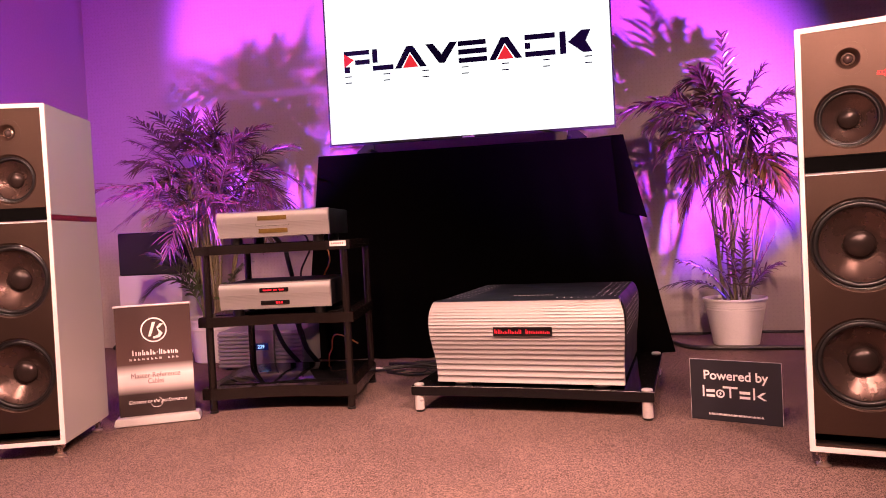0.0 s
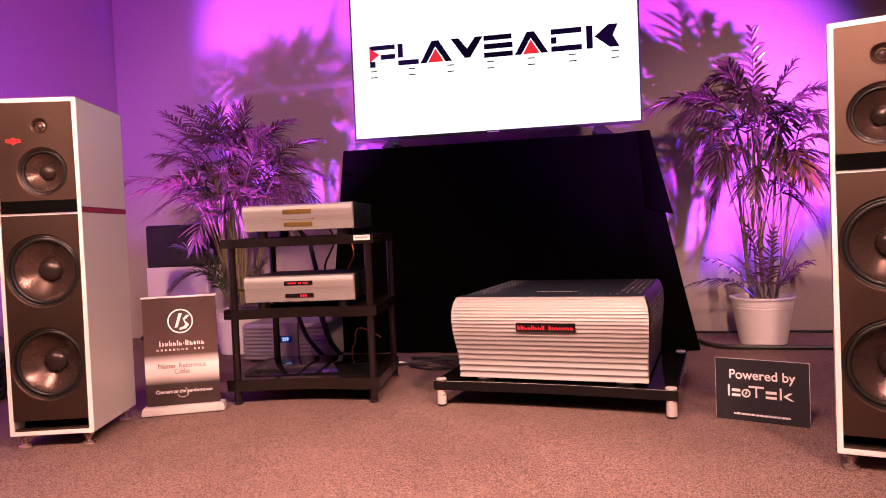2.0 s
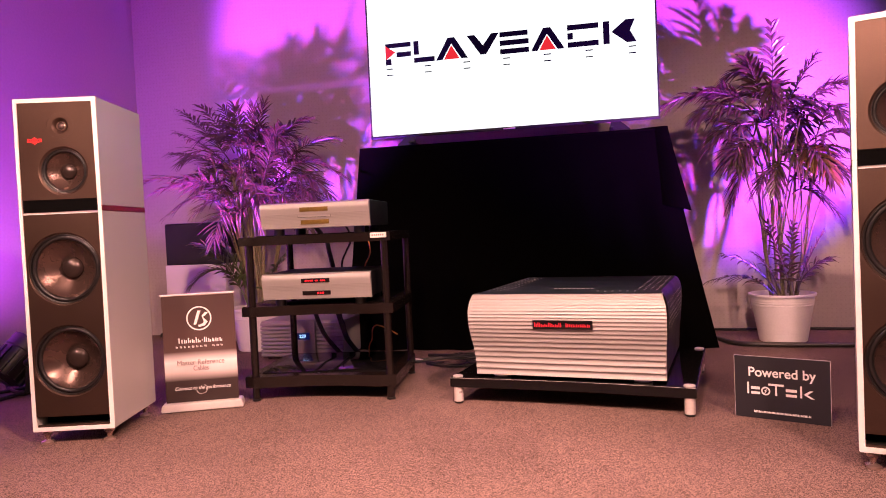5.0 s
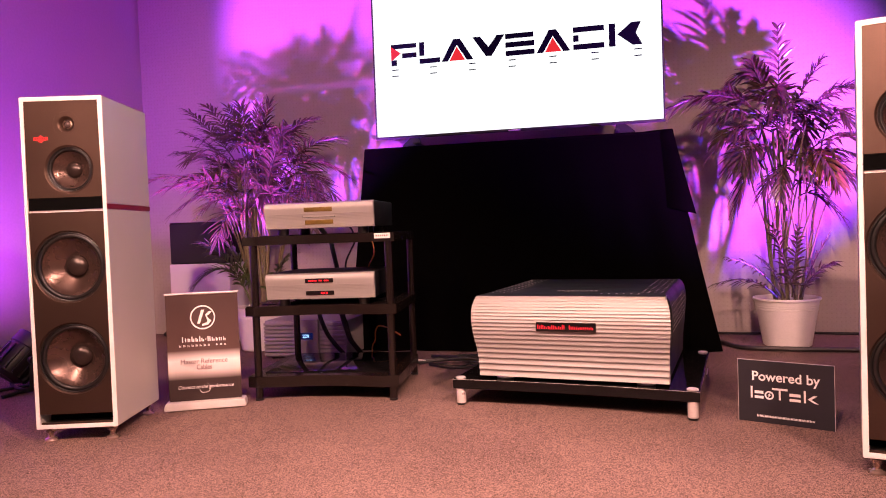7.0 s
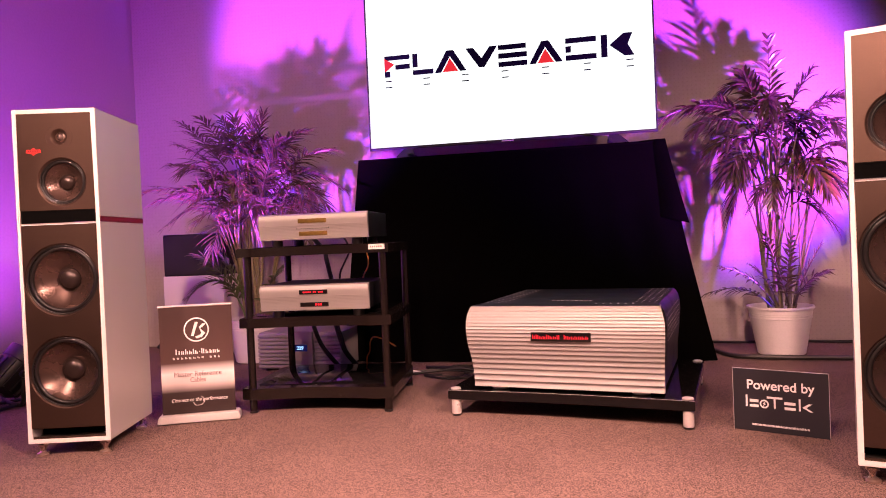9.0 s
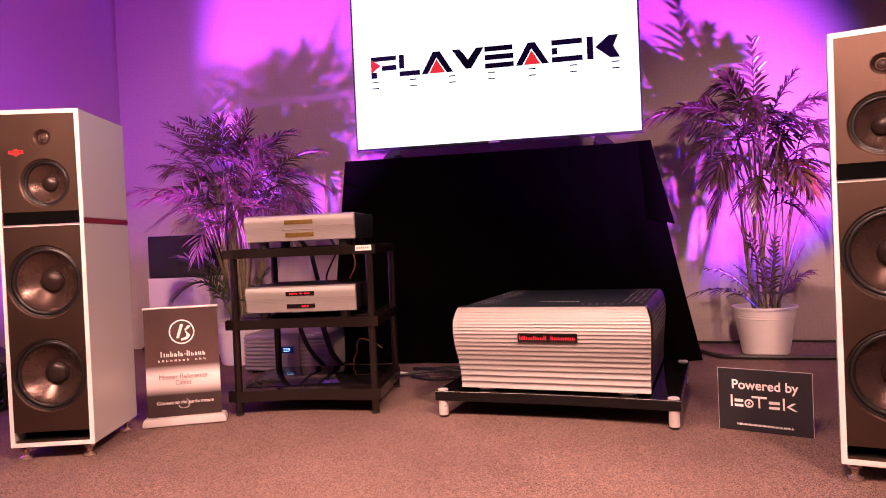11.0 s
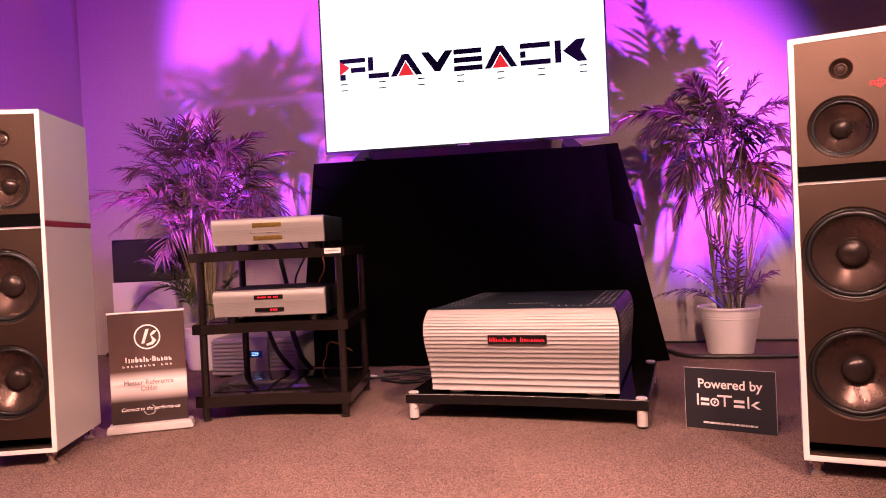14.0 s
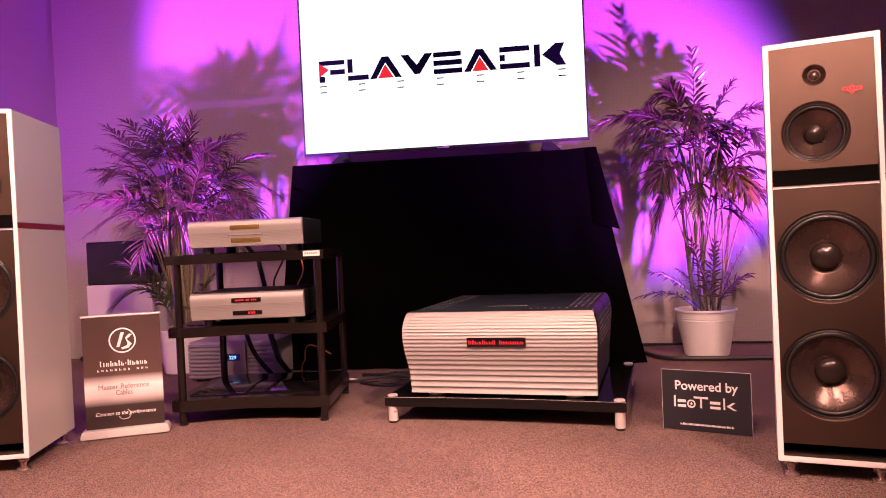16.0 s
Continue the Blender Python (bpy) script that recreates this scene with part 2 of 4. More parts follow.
def lathe(profile, m=None, seg=32, bm=None, closed=False):
    """Turns (radius, height) points about z, then sets the body by m."""
    bm = bm or bmesh.new()
    m = m or Matrix()
    rings = []
    for r, z in profile:
        if r < 1e-5:
            rings.append([bm.verts.new(m @ Vector((0, 0, z)))])
        else:
            rings.append([bm.verts.new(m @ Vector((r * math.cos(2 * math.pi * i / seg), r * math.sin(2 * math.pi * i / seg), z))) for i in range(seg)])
    pairs = list(zip(rings, rings[1:])) + ([(rings[-1], rings[0])] if closed else [])
    for a, b in pairs:
        for i in range(seg):
            j = (i + 1) % seg
            if len(a) == 1 and len(b) == 1:
                break
            if len(a) == 1:
                bm.faces.new((a[0], b[i], b[j]))
            elif len(b) == 1:
                bm.faces.new((a[i], a[j], b[0]))
            else:
                bm.faces.new((a[i], a[j], b[j], b[i]))
    return bm


def tube(points, radius, seg=8, bm=None, taper=1.0):
    """A round rod along a smooth line through the points."""
    bm = bm or bmesh.new()
    pts = [Vector(p) for p in points]
    if len(pts) > 2:
        fine = []
        for i in range(len(pts) - 1):
            p0, p1, p2, p3 = pts[max(i - 1, 0)], pts[i], pts[i + 1], pts[min(i + 2, len(pts) - 1)]
            for k in range(5):
                t = k / 5
                fine.append(0.5 * (2 * p1 + (p2 - p0) * t + (2 * p0 - 5 * p1 + 4 * p2 - p3) * t * t + (3 * p1 - p0 - 3 * p2 + p3) * t ** 3))
        pts = fine + [pts[-1]]
    side = None
    rings = []
    for i, p in enumerate(pts):
        d = (pts[min(i + 1, len(pts) - 1)] - pts[max(i - 1, 0)]).normalized()
        if side is None:
            side = d.orthogonal().normalized()
        side = (side - d * side.dot(d)).normalized()
        up = d.cross(side)
        r = radius * (1 + (taper - 1) * i / max(1, len(pts) - 1))
        rings.append([bm.verts.new(p + r * (math.cos(2 * math.pi * k / seg) * side + math.sin(2 * math.pi * k / seg) * up)) for k in range(seg)])
    for a, b in zip(rings, rings[1:]):
        for k in range(seg):
            bm.faces.new((a[k], a[(k + 1) % seg], b[(k + 1) % seg], b[k]))
    bm.faces.new(rings[0])
    bm.faces.new(rings[-1])
    return bm


def prism(outline, y0, y1, bm=None):
    """An (x, z) outline given depth from y0 to y1."""
    bm = bm or bmesh.new()
    a = [bm.verts.new((x, y0, z)) for x, z in outline]
    b = [bm.verts.new((x, y1, z)) for x, z in outline]
    bm.faces.new(a)
    bm.faces.new(b)
    for i in range(len(a)):
        j = (i + 1) % len(a)
        bm.faces.new((a[i], a[j], b[j], b[i]))
    return bm


def bars(spans, y0, y1, bm=None):
    """Flat bars (x0, z0, x1, z1) standing a little proud of a face."""
    bm = bm or bmesh.new()
    for x0, z0, x1, z1 in spans:
        box(x0, min(y0, y1), z0, x1, max(y0, y1), z1, bm=bm)
    return bm


def marks(name, spans, y0, y1, mat, parent):
    """Flat bars, each a part of its own."""
    for span in spans:
        part(name, bars([span], y0, y1), mat, parent, smooth=False)


def strokes(x, z, wide, tall, k, pen):
    """Two plain upright bars for one place of a line of print that is not spelled out."""
    return [(x, z, x + pen * 1.5, z + tall), (x + wide - pen * 1.5, z, x + wide, z + tall * (0.72, 0.9, 0.6)[k % 3])]


def shell(x0, y0, z0, x1, y1, z1, t, tz0, tz1, depth):
    """A closed box whose front is hollowed out to a depth, leaving walls t thick."""
    bm = bmesh.new()
    o = [[bm.verts.new((x, y, z)) for x, z in ((x0, z0), (x1, z0), (x1, z1), (x0, z1))] for y in (y0, y1)]
    i = [[bm.verts.new((x, y, z)) for x, z in ((x0 + t, z0 + tz0), (x1 - t, z0 + tz0), (x1 - t, z1 - tz1), (x0 + t, z1 - tz1))] for y in (y0, y0 + depth)]
    for k in range(4):
        n = (k + 1) % 4
        bm.faces.new((o[0][k], o[0][n], o[1][n], o[1][k]))
        bm.faces.new((i[0][k], i[0][n], i[1][n], i[1][k]))
        bm.faces.new((o[0][k], o[0][n], i[0][n], i[0][k]))
    bm.faces.new(o[1])
    bm.faces.new(i[1])
    long = [e for e in bm.edges if all(v in o[0] + o[1] for v in e.verts)]
    bmesh.ops.bevel(bm, geom=long, offset=0.002, segments=2, affect="EDGES")
    return bm


def lettering(name, words, size, x, y, z, mat, parent, weight=0.0, shear=0.0, width=None):
    """Words in the built-in font on an upright face that looks towards -y, centred on x."""
    cu = bpy.data.curves.new(name, "FONT")
    cu.body, cu.size, cu.align_x, cu.extrude, cu.offset, cu.shear = words, size, "CENTER", 0.0006, weight, shear
    ob = bpy.data.objects.new(name, cu)
    scene.collection.objects.link(ob)
    bpy.context.view_layer.update()
    me = bpy.data.meshes.new_from_object(ob.evaluated_get(bpy.context.evaluated_depsgraph_get()))
    bpy.data.objects.remove(ob)
    xs = [v.co.x for v in me.vertices]
    k = width / (max(xs) - min(xs)) if width else 1.0
    me.transform(pose(x, y, z, 90, 0, 0) @ Matrix.Diagonal((k, 1, 1, 1)))
    me.materials.clear()
    me.materials.append(M[mat])
    o = new(name, me)
    o.parent = parent
    return o


def plate_with_hole(bm, x0, x1, z0, z1, cx, cz, radius, y, seg=56):
    """A flat front panel at y with one round hole."""
    angles = [2 * math.pi * i / seg for i in range(seg)]
    angles += [math.atan2(z - cz, x - cx) % (2 * math.pi) for x in (x0, x1) for z in (z0, z1)]
    angles.sort()
    inner, outer = [], []
    for a in angles:
        c, s = math.cos(a), math.sin(a)
        reach = min(((x1 if c > 0 else x0) - cx) / c if abs(c) > 1e-9 else 9, ((z1 if s > 0 else z0) - cz) / s if abs(s) > 1e-9 else 9)
        inner.append(bm.verts.new((cx + radius * c, y, cz + radius * s)))
        outer.append(bm.verts.new((cx + reach * c, y, cz + reach * s)))
    for i in range(len(angles)):
        j = (i + 1) % len(angles)
        bm.faces.new((inner[i], inner[j], outer[j], outer[i]))
    return bm


def facing(x, z, y=0.0):
    """A frame whose z axis looks out of a front (towards -y), at (x, z) of that front."""
    return Matrix.Translation((x, y, z)) @ Matrix.Rotation(radians(90), 4, "X")


# ---- the room ----
def slab(name, x0, y0, z0, x1, y1, z1, mat, label=""):
    return tagged(part(name, box(x0, y0, z0, x1, y1, z1), mat, smooth=False), label, "", "", "structure")


slab("floor", -3.12, -3.12, -0.1, 3.02, 5.2, 0, "carpet", "brown-grey speckled loop carpet on the floor")
slab("wall_north", -3.0, 5.08, 0, 2.9, 5.2, 3.0, "wall", "grey perforated acoustic wall behind the display")
slab("wall_west", -3.12, -3.0, 0, -3.0, 5.2, 3.0, "side_wall", "plain grey painted side wall")
slab("wall_east", 2.9, -3.0, 0, 3.02, 5.2, 3.0, "side_wall", "plain grey painted side wall")
slab("wall_south", -3.12, -3.12, 0, 3.02, -3.0, 3.0, "side_wall", "plain grey painted wall")
slab("ceiling", -3.12, -3.12, 3.0, 3.02, 5.2, 3.1, "ceiling", "dim grey ceiling")


# ---- loudspeakers ----
def driver(speaker, name, x, z, radius, cone_depth, cap_radius, y, dish):
    """A round driver: lip, rubber surround, cone and dust cap, sunk into the baffle."""
    f = facing(x, z, y)
    lip = lathe([(radius, 0), (radius * 0.985, -0.0012), (radius * 0.965, -0.0060), (radius * 0.956, -0.011), (radius * 0.955, -0.05)], f, 64)
    d = part(name, lip, "rubber", speaker)
    part("trim_ring", lathe([(radius * 1.004, -0.0004), (radius * 1.002, 0.0008), (radius * 0.990, 0.0006), (radius * 0.986, -0.0010)], f, 64), "baffle", d)
    part("dished_edge", lathe([(dish + 0.0004, 0.0056), (dish - 0.0008, 0.0052), (radius + 0.0022, 0.0018), (radius * 1.001, 0.0)], f, 64), "baffle", d)
    r1, r0 = radius * 0.955, radius * 0.82
    # a stitched bead round the edge, then the rubber roll
    rough_bead = lathe([(radius * 0.965 + 0.0032 * math.cos(a), -0.004 + 0.0032 * math.sin(a)) for a in [2 * math.pi * i / 8 for i in range(8)]], f, 96, closed=True)
    for v in rough_bead.verts:
        v.co.y += 0.0007 * noise.noise(v.co * 160)
    part("edge_bead", rough_bead, "rubber", d)
    roll = [(r1, -0.010)]
    for i in range(9):
        a = math.pi * i / 8
        roll.append(((r1 + r0) / 2 + (r1 - r0) / 2 * 0.86 * math.cos(a), -0.010 + 0.006 * math.sin(a)))
    roll += [(r0, -0.012)]
    part("surround", lathe(roll, f, 56), "rubber", d)
    cone = []
    for i in range(11):
        t = i / 10
        r = r0 + (cap_radius * 0.94 - r0) * t
        cone.append((r, -0.012 - cone_depth * (t ** 0.82)))
    part("cone", lathe(cone, f, 56), "cone", d)
    base = -0.012 - cone_depth * 0.96
    cap = [(cap_radius * math.cos(a), base + cap_radius * 0.62 * math.sin(a)) for a in [math.pi / 2 * i / 9 for i in range(9)]] + [(0, base + cap_radius * 0.62)]
    part("dust_cap", lathe(cap, f, 40), "cap", d)
    return d


def loudspeaker(m, inner, label):
    """Tall two-box floor speaker; inner is +1 or -1, the side towards which tweeter and midrange are offset."""
    s = thing("floor_loudspeaker", m, label, "loudspeaker", "pair of loudspeakers")
    W, D, Z0, Z1, ZA, ZB = 0.146, 0.405, 0.05, 1.25, 0.8425, 0.8605
    t = 0.0135
    for name, za, zb, lid, sole in (("lower_cabinet", Z0, ZA, False, True), ("upper_cabinet", ZB, Z1, True, False)):
        cab = part(name, shell(-W, 0.006, za, W, D, zb, t, 0.002 if lid else t, t if lid else 0.003, 0.34), "silver_paint", s)
        u = [(-W, za), (-W + t, za), (-W + t, zb - t), (W - t, zb - t), (W - t, za), (W, za), (W, zb), (-W, zb)]
        if not lid:
            u = [(x, za + ZB - (z if z > za else za)) for x, z in [(x, z + ZB - zb if z > za else z) for x, z in u]]
        rim = prism(u, 0.0, 0.0058)
        bmesh.ops.bevel(rim, geom=rim.edges[:], offset=0.0018, segments=2, affect="EDGES")
        part("front_rim", rim, "rim", cab, "bright white metal edge")
    for x0, x1 in ((-W - 0.0015, -W + t), (W - t, W + 0.0015)):
        part("joint_strip", box(x0, 0.0062, ZA, x1, D - 0.002, ZB), "red", s, "dark red strip between the two boxes")
    # flat black plates; the shade of the deep slots is put into their colour
    part("port_slot_shade", box(-W + t + 0.0005, 0.0046, 0.8436, W - t - 0.0005, 0.0058, 0.8884), "slot", s)
    part("port_slot_shade", box(-W + t, 0.08, Z0 + t, W - t, 0.09, 0.110), "slot", s)
    dx = 0.018 * inner
    up = plate_with_hole(bmesh.new(), -W + t, W - t, 1.080, Z1 - t, dx * 0.9, 1.150, 0.030, 0.002)
    plate_with_hole(up, -W + t, W - t, 0.8880, 1.080, dx, 0.989, 0.0875, 0.002)
    upper = part("upper_baffle", up, "baffle", s)
    low = plate_with_hole(bmesh.new(), -W + t, W - t, 0.470, 0.836, 0, 0.637, 0.1315, 0.002)
    plate_with_hole(low, -W + t, W - t, 0.104, 0.470, 0, 0.304, 0.1315, 0.002)
    box(-W + t, 0.004, 0.1030, W - t, 0.08, 0.1045, 0, low)
    lower = part("lower_baffle", low, "baffle", s)
    # white strip put in for the line of highlight below the slot
    part("slot_highlight", box(-W + t, -0.001, 0.8355, W - t, 0.005, 0.8378), "rim", lower)
    part("sill", box(-W + t, 0.012, Z0 + t, W - t, 0.02, Z0 + t + 0.008, 0.001), "baffle", lower)
    f = facing(dx * 0.9, 1.150, 0.002)
    horn = [(0.030, 0)] + [(0.030 - 0.013 * (i / 6) ** 0.6, -0.014 * i / 6) for i in range(1, 7)]
    tw = part("tweeter", lathe(horn, f, 40), "baffle", s)
    part("trim_ring", lathe([(0.0475, 0.0002), (0.0475, 0.0010), (0.0462, 0.0010), (0.0462, 0.0002)], f, 48), "baffle", tw)
    part("collar", lathe([(0.0175, -0.0135), (0.0165, -0.009), (0.0140, -0.0075), (0.0125, -0.012)], f, 32), "bronze", tw)
    part("dome", lathe([(0.0125 * math.cos(a), -0.012 + 0.009 * math.sin(a)) for a in [math.pi / 2 * i / 7 for i in range(7)]] + [(0, -0.003)], f, 32), "dome", tw)
    driver(s, "midrange_driver", dx, 0.989, 0.0815, 0.026, 0.029, 0.0075, 0.0875)
    driver(s, "woofer", 0, 0.637, 0.1275, 0.045, 0.042, 0.0075, 0.1315)
    driver(s, "woofer", 0, 0.304, 0.1275, 0.045, 0.042, 0.0075, 0.1315)
    bx = -0.075 * inner
    badge = prism([(bx - 0.026, 1.0950), (bx - 0.010, 1.0930), (bx, 1.0850), (bx + 0.010, 1.0930), (bx + 0.026, 1.0950), (bx + 0.024, 1.1070), (bx + 0.009, 1.1060), (bx, 1.1130), (bx - 0.009, 1.1060), (bx - 0.024, 1.1070)], -0.0005, 0.0030)
    b = part("badge", badge, "badge", s, "small red maker's badge", smooth=False)
    marks("badge_mark", [(bx - 0.019 + 0.008 * k, 1.0975, bx - 0.0145 + 0.008 * k, 1.1040) for k in range(5)], -0.0011, 0.0005, "red", b)
    foot = [(0, 0.050), (0.010, 0.050), (0.010, 0.044), (0.017, 0.042), (0.018, 0.034), (0.011, 0.030), (0.009, 0.022), (0.008, 0.016), (0.013, 0.012), (0.021, 0.009), (0.0225, 0.004), (0.021, 0.0), (0, 0)]
    first = None
    for fx in (-0.112, 0.112):
        for fy in (0.035, 0.37):
            if first is None:
                first = part("foot", lathe(foot, pose(0, 0, 0), 24), "bronze", s, "turned metal spike foot on a disc")
                first.matrix_basis = pose(fx, fy, 0)
            else:
                again("foot", first, s, pose(fx, fy, 0))
    return s


loudspeaker(pose(-1.525, 2.535, 0, 0, 0, 14.5), 1, "tall silver two-woofer floor loudspeaker with dark front beside the banner")
loudspeaker(pose(1.183, 2.455, 0, 0, 0, -17.0), -1, "tall silver two-woofer floor loudspeaker with dark front beside the sign")


# ---- curtained stand and television ----
def draped_stand():
    s = thing("draped_table", pose(0, 0, 0), "tall table under a floor-length black cloth, carrying the television", "table")
    part("table_frame", box(-0.98, 4.50, 0.0, 0.68, 4.98, 1.18, 0.01), "cloth", s)
    # the cloth: a skirt round front and sides that spreads towards the floor
    bm = bmesh.new()
    rows, outline = 22, []
    for i in range(13):
        outline.append((-1, 1 - i / 12))
    for i in range(1, 60):
        outline.append((-1 + 2 * i / 60, 0))
    for i in range(13):
        outline.append((1, i / 12))
    grid = []
    for r in range(rows + 1):
        v = r / rows
        z = 1.212 * (1 - v) + 0.004
        left, right = -1.035 - 0.13 * v, 0.735 + 0.235 * v ** 1.15
        front = 4.43 - 0.03 * v
        row = []
        for k, (u, d) in enumerate(outline):
            x = left + (right - left) * (u + 1) / 2
            y = front + (5.0 - front) * d
            wave = noise.noise(Vector((x * 3.1, y * 3.1, 0.4 * v))) * 0.06 + math.sin(k * 0.9 + 2 * noise.noise(Vector((x * 2, y * 2, 3)))) * 0.014
            w = wave * v ** 1.3
            if d == 0:
                y += w
            else:
                x += w * 0.35 * u
            row.append(bm.verts.new((x, y, z)))
        grid.append(row)
    for a, b in zip(grid, grid[1:]):
        for k in range(len(outline) - 1):
            bm.faces.new((a[k], a[k + 1], b[k + 1], b[k]))
    skirt = part("cloth_skirt", bm, "cloth", s)
    top = box(-1.037, 4.428, 1.203, 0.737, 5.0, 1.218, 0.006)
    part("cloth_top", top, "cloth", s)
    # an upper layer whose corner hangs out beside the table
    bm = bmesh.new()
    n, cols = 14, 24
    rows = []
    for r in range(n + 1):
        v = r / n
        reach = 0.742 + 0.108 * v ** 1.1
        row = []
        for k in range(cols + 1):
            u = k / 16
            z = 1.223 - (0.40 + 0.07 * min(u, 1)) * v
            fold = 0.010 * v * math.sin(4.2 * u + 1.5 * v)
            if u <= 1:
                row.append(bm.verts.new((0.60 + (reach - 0.60) * u, 4.418 - 0.022 * v + fold + 0.05 * (1 - u) ** 2, z)))
            else:
                row.append(bm.verts.new((reach - 0.09 * (u - 1) * v, 4.418 - 0.022 * v + fold + (u - 1) * 0.80 * (1 - 0.45 * v), z + 0.14 * v * (u - 1))))
        rows.append(row)
    for a, b in zip(rows, rows[1:]):
        for k in range(cols):
            bm.faces.new((a[k], a[k + 1], b[k + 1], b[k]))
    part("cloth_corner", bm, "cloth", s, "black cloth corner hanging loose")


draped_stand()


def television():
    s = thing("television", pose(-0.126, 4.43, 1.2195), "large flat television with lit white screen on the draped table", "television")
    w, z0, z1 = 0.833, 0.047, 1.004
    part("back_shell", box(-w + 0.01, 0.012, z0 + 0.01, w - 0.01, 0.05, z1 - 0.01, 0.01), "bezel", s)
    bz = box(-w, 0, z0, w, 0.012, z0 + 0.016, 0.002)
    box(-w, 0, z1 - 0.009, w, 0.012, z1, 0.002, bz)
    box(-w, 0, z0 + 0.016, -w + 0.009, 0.012, z1 - 0.009, 0.002, bz)
    box(w - 0.009, 0, z0 + 0.016, w, 0.012, z1 - 0.009, 0.002, bz)
    part("bezel", bz, "bezel", s)
    scr = part("screen", box(-w + 0.009, 0.004, z0 + 0.016, w - 0.009, 0.0115, z1 - 0.009), "screen", s, "lit white screen", smooth=False)
    part("maker_mark", box(-0.035, -0.002, z0 + 0.003, 0.035, 0.001, z0 + 0.011, 0.001), "steel", s)
    for sx in (-1, 1):
        leg = prism([(sx * 0.56, 0.0), (sx * 0.67, 0.0), (sx * 0.67, 0.006), (sx * 0.60, z0 + 0.02), (sx * 0.57, z0 + 0.02)], -0.09, -0.07)
        bmesh.ops.translate(leg, verts=leg.verts, vec=(0, 0.095, 0))
        box(sx * 0.57 - 0.012, -0.09, 0.0, sx * 0.57 + 0.012, 0.14, 0.012, 0.003, leg)
        part("stand_foot", leg, "bezel", s)
    # the mark on the screen, as plain bars, chevrons and triangles
    o, y0, y1 = 0.126, 0.0015, 0.0042
    zl, zh = 1.699 - 1.2195, 1.824 - 1.2195
    navy = [  # bars (x0, z0, x1, z1) over the mark's foot
        (-0.845, 0.099, -0.690, 0.125), (-0.778, 0.042, -0.690, 0.070), (-0.845, 0.0, -0.812, 0.034),
        (-0.672, 0.046, -0.642, 0.125), (-0.672, 0.0, -0.548, 0.028),
        (-0.161, 0.097, 0.000, 0.125), (-0.161, 0.048, 0.004, 0.077), (-0.161, 0.0, 0.004, 0.028),
        (0.222, 0.096, 0.392, 0.125), (0.222, 0.0, 0.392, 0.029), (0.222, 0.045, 0.252, 0.080),
        (0.418, 0.0, 0.452, 0.125)]
    for xa, za, xb, zb in navy:
        part("screen_mark", bars([(xa + o, zl + za, xb + o, zl + zb)], y0, y1), "logo_navy", scr, smooth=False)
    for c in (-0.446, 0.108):
        c += o
        part("screen_mark", prism([(c - 0.092, zl), (c - 0.020, zh), (c + 0.020, zh), (c + 0.096, zl), (c + 0.058, zl), (c, zh - 0.034), (c - 0.056, zl)], y0, y1), "logo_navy", scr, smooth=False)
        part("screen_mark", prism([(c - 0.045, zl + 0.001), (c, zl + 0.080), (c + 0.047, zl + 0.001)], y0 - 0.0012, y1), "logo_red", scr, "red triangle of the screen's mark", smooth=False)
    wedge = [(-0.352, 0.125), (-0.308, 0.125), (-0.259, 0.062), (-0.210, 0.125), (-0.166, 0.125), (-0.243, 0.010), (-0.275, 0.010)]
    arrow = [(0.590, 0.125), (0.540, 0.125), (0.464, 0.064), (0.545, 0.0), (0.596, 0.0), (0.562, 0.064)]
    for shape in (wedge, arrow):
        part("screen_mark", prism([(x + o, zl + z) for x, z in shape], y0, y1), "logo_navy", scr, smooth=False)
    part("screen_mark", prism([(-0.845 + o, zl + 0.030), (-0.845 + o, zh - 0.012), (-0.786 + o, zl + 0.072)], y0 - 0.0012, y1), "logo_red", scr, "red triangle of the screen's mark", smooth=False)
    for k in range(7):
        x = -0.843 + o + 0.2325 * k
        marks("screen_mark", [(x, zl - 0.027, x + 0.040, zl - 0.0215), (x, zl - 0.063, x + 0.040, zl - 0.0575)], y0, y1, "logo_navy", scr)


television()


# ---- equipment rack ----
RACK = pose(-1.152, 3.175, 0, 0, 0, 5.4)


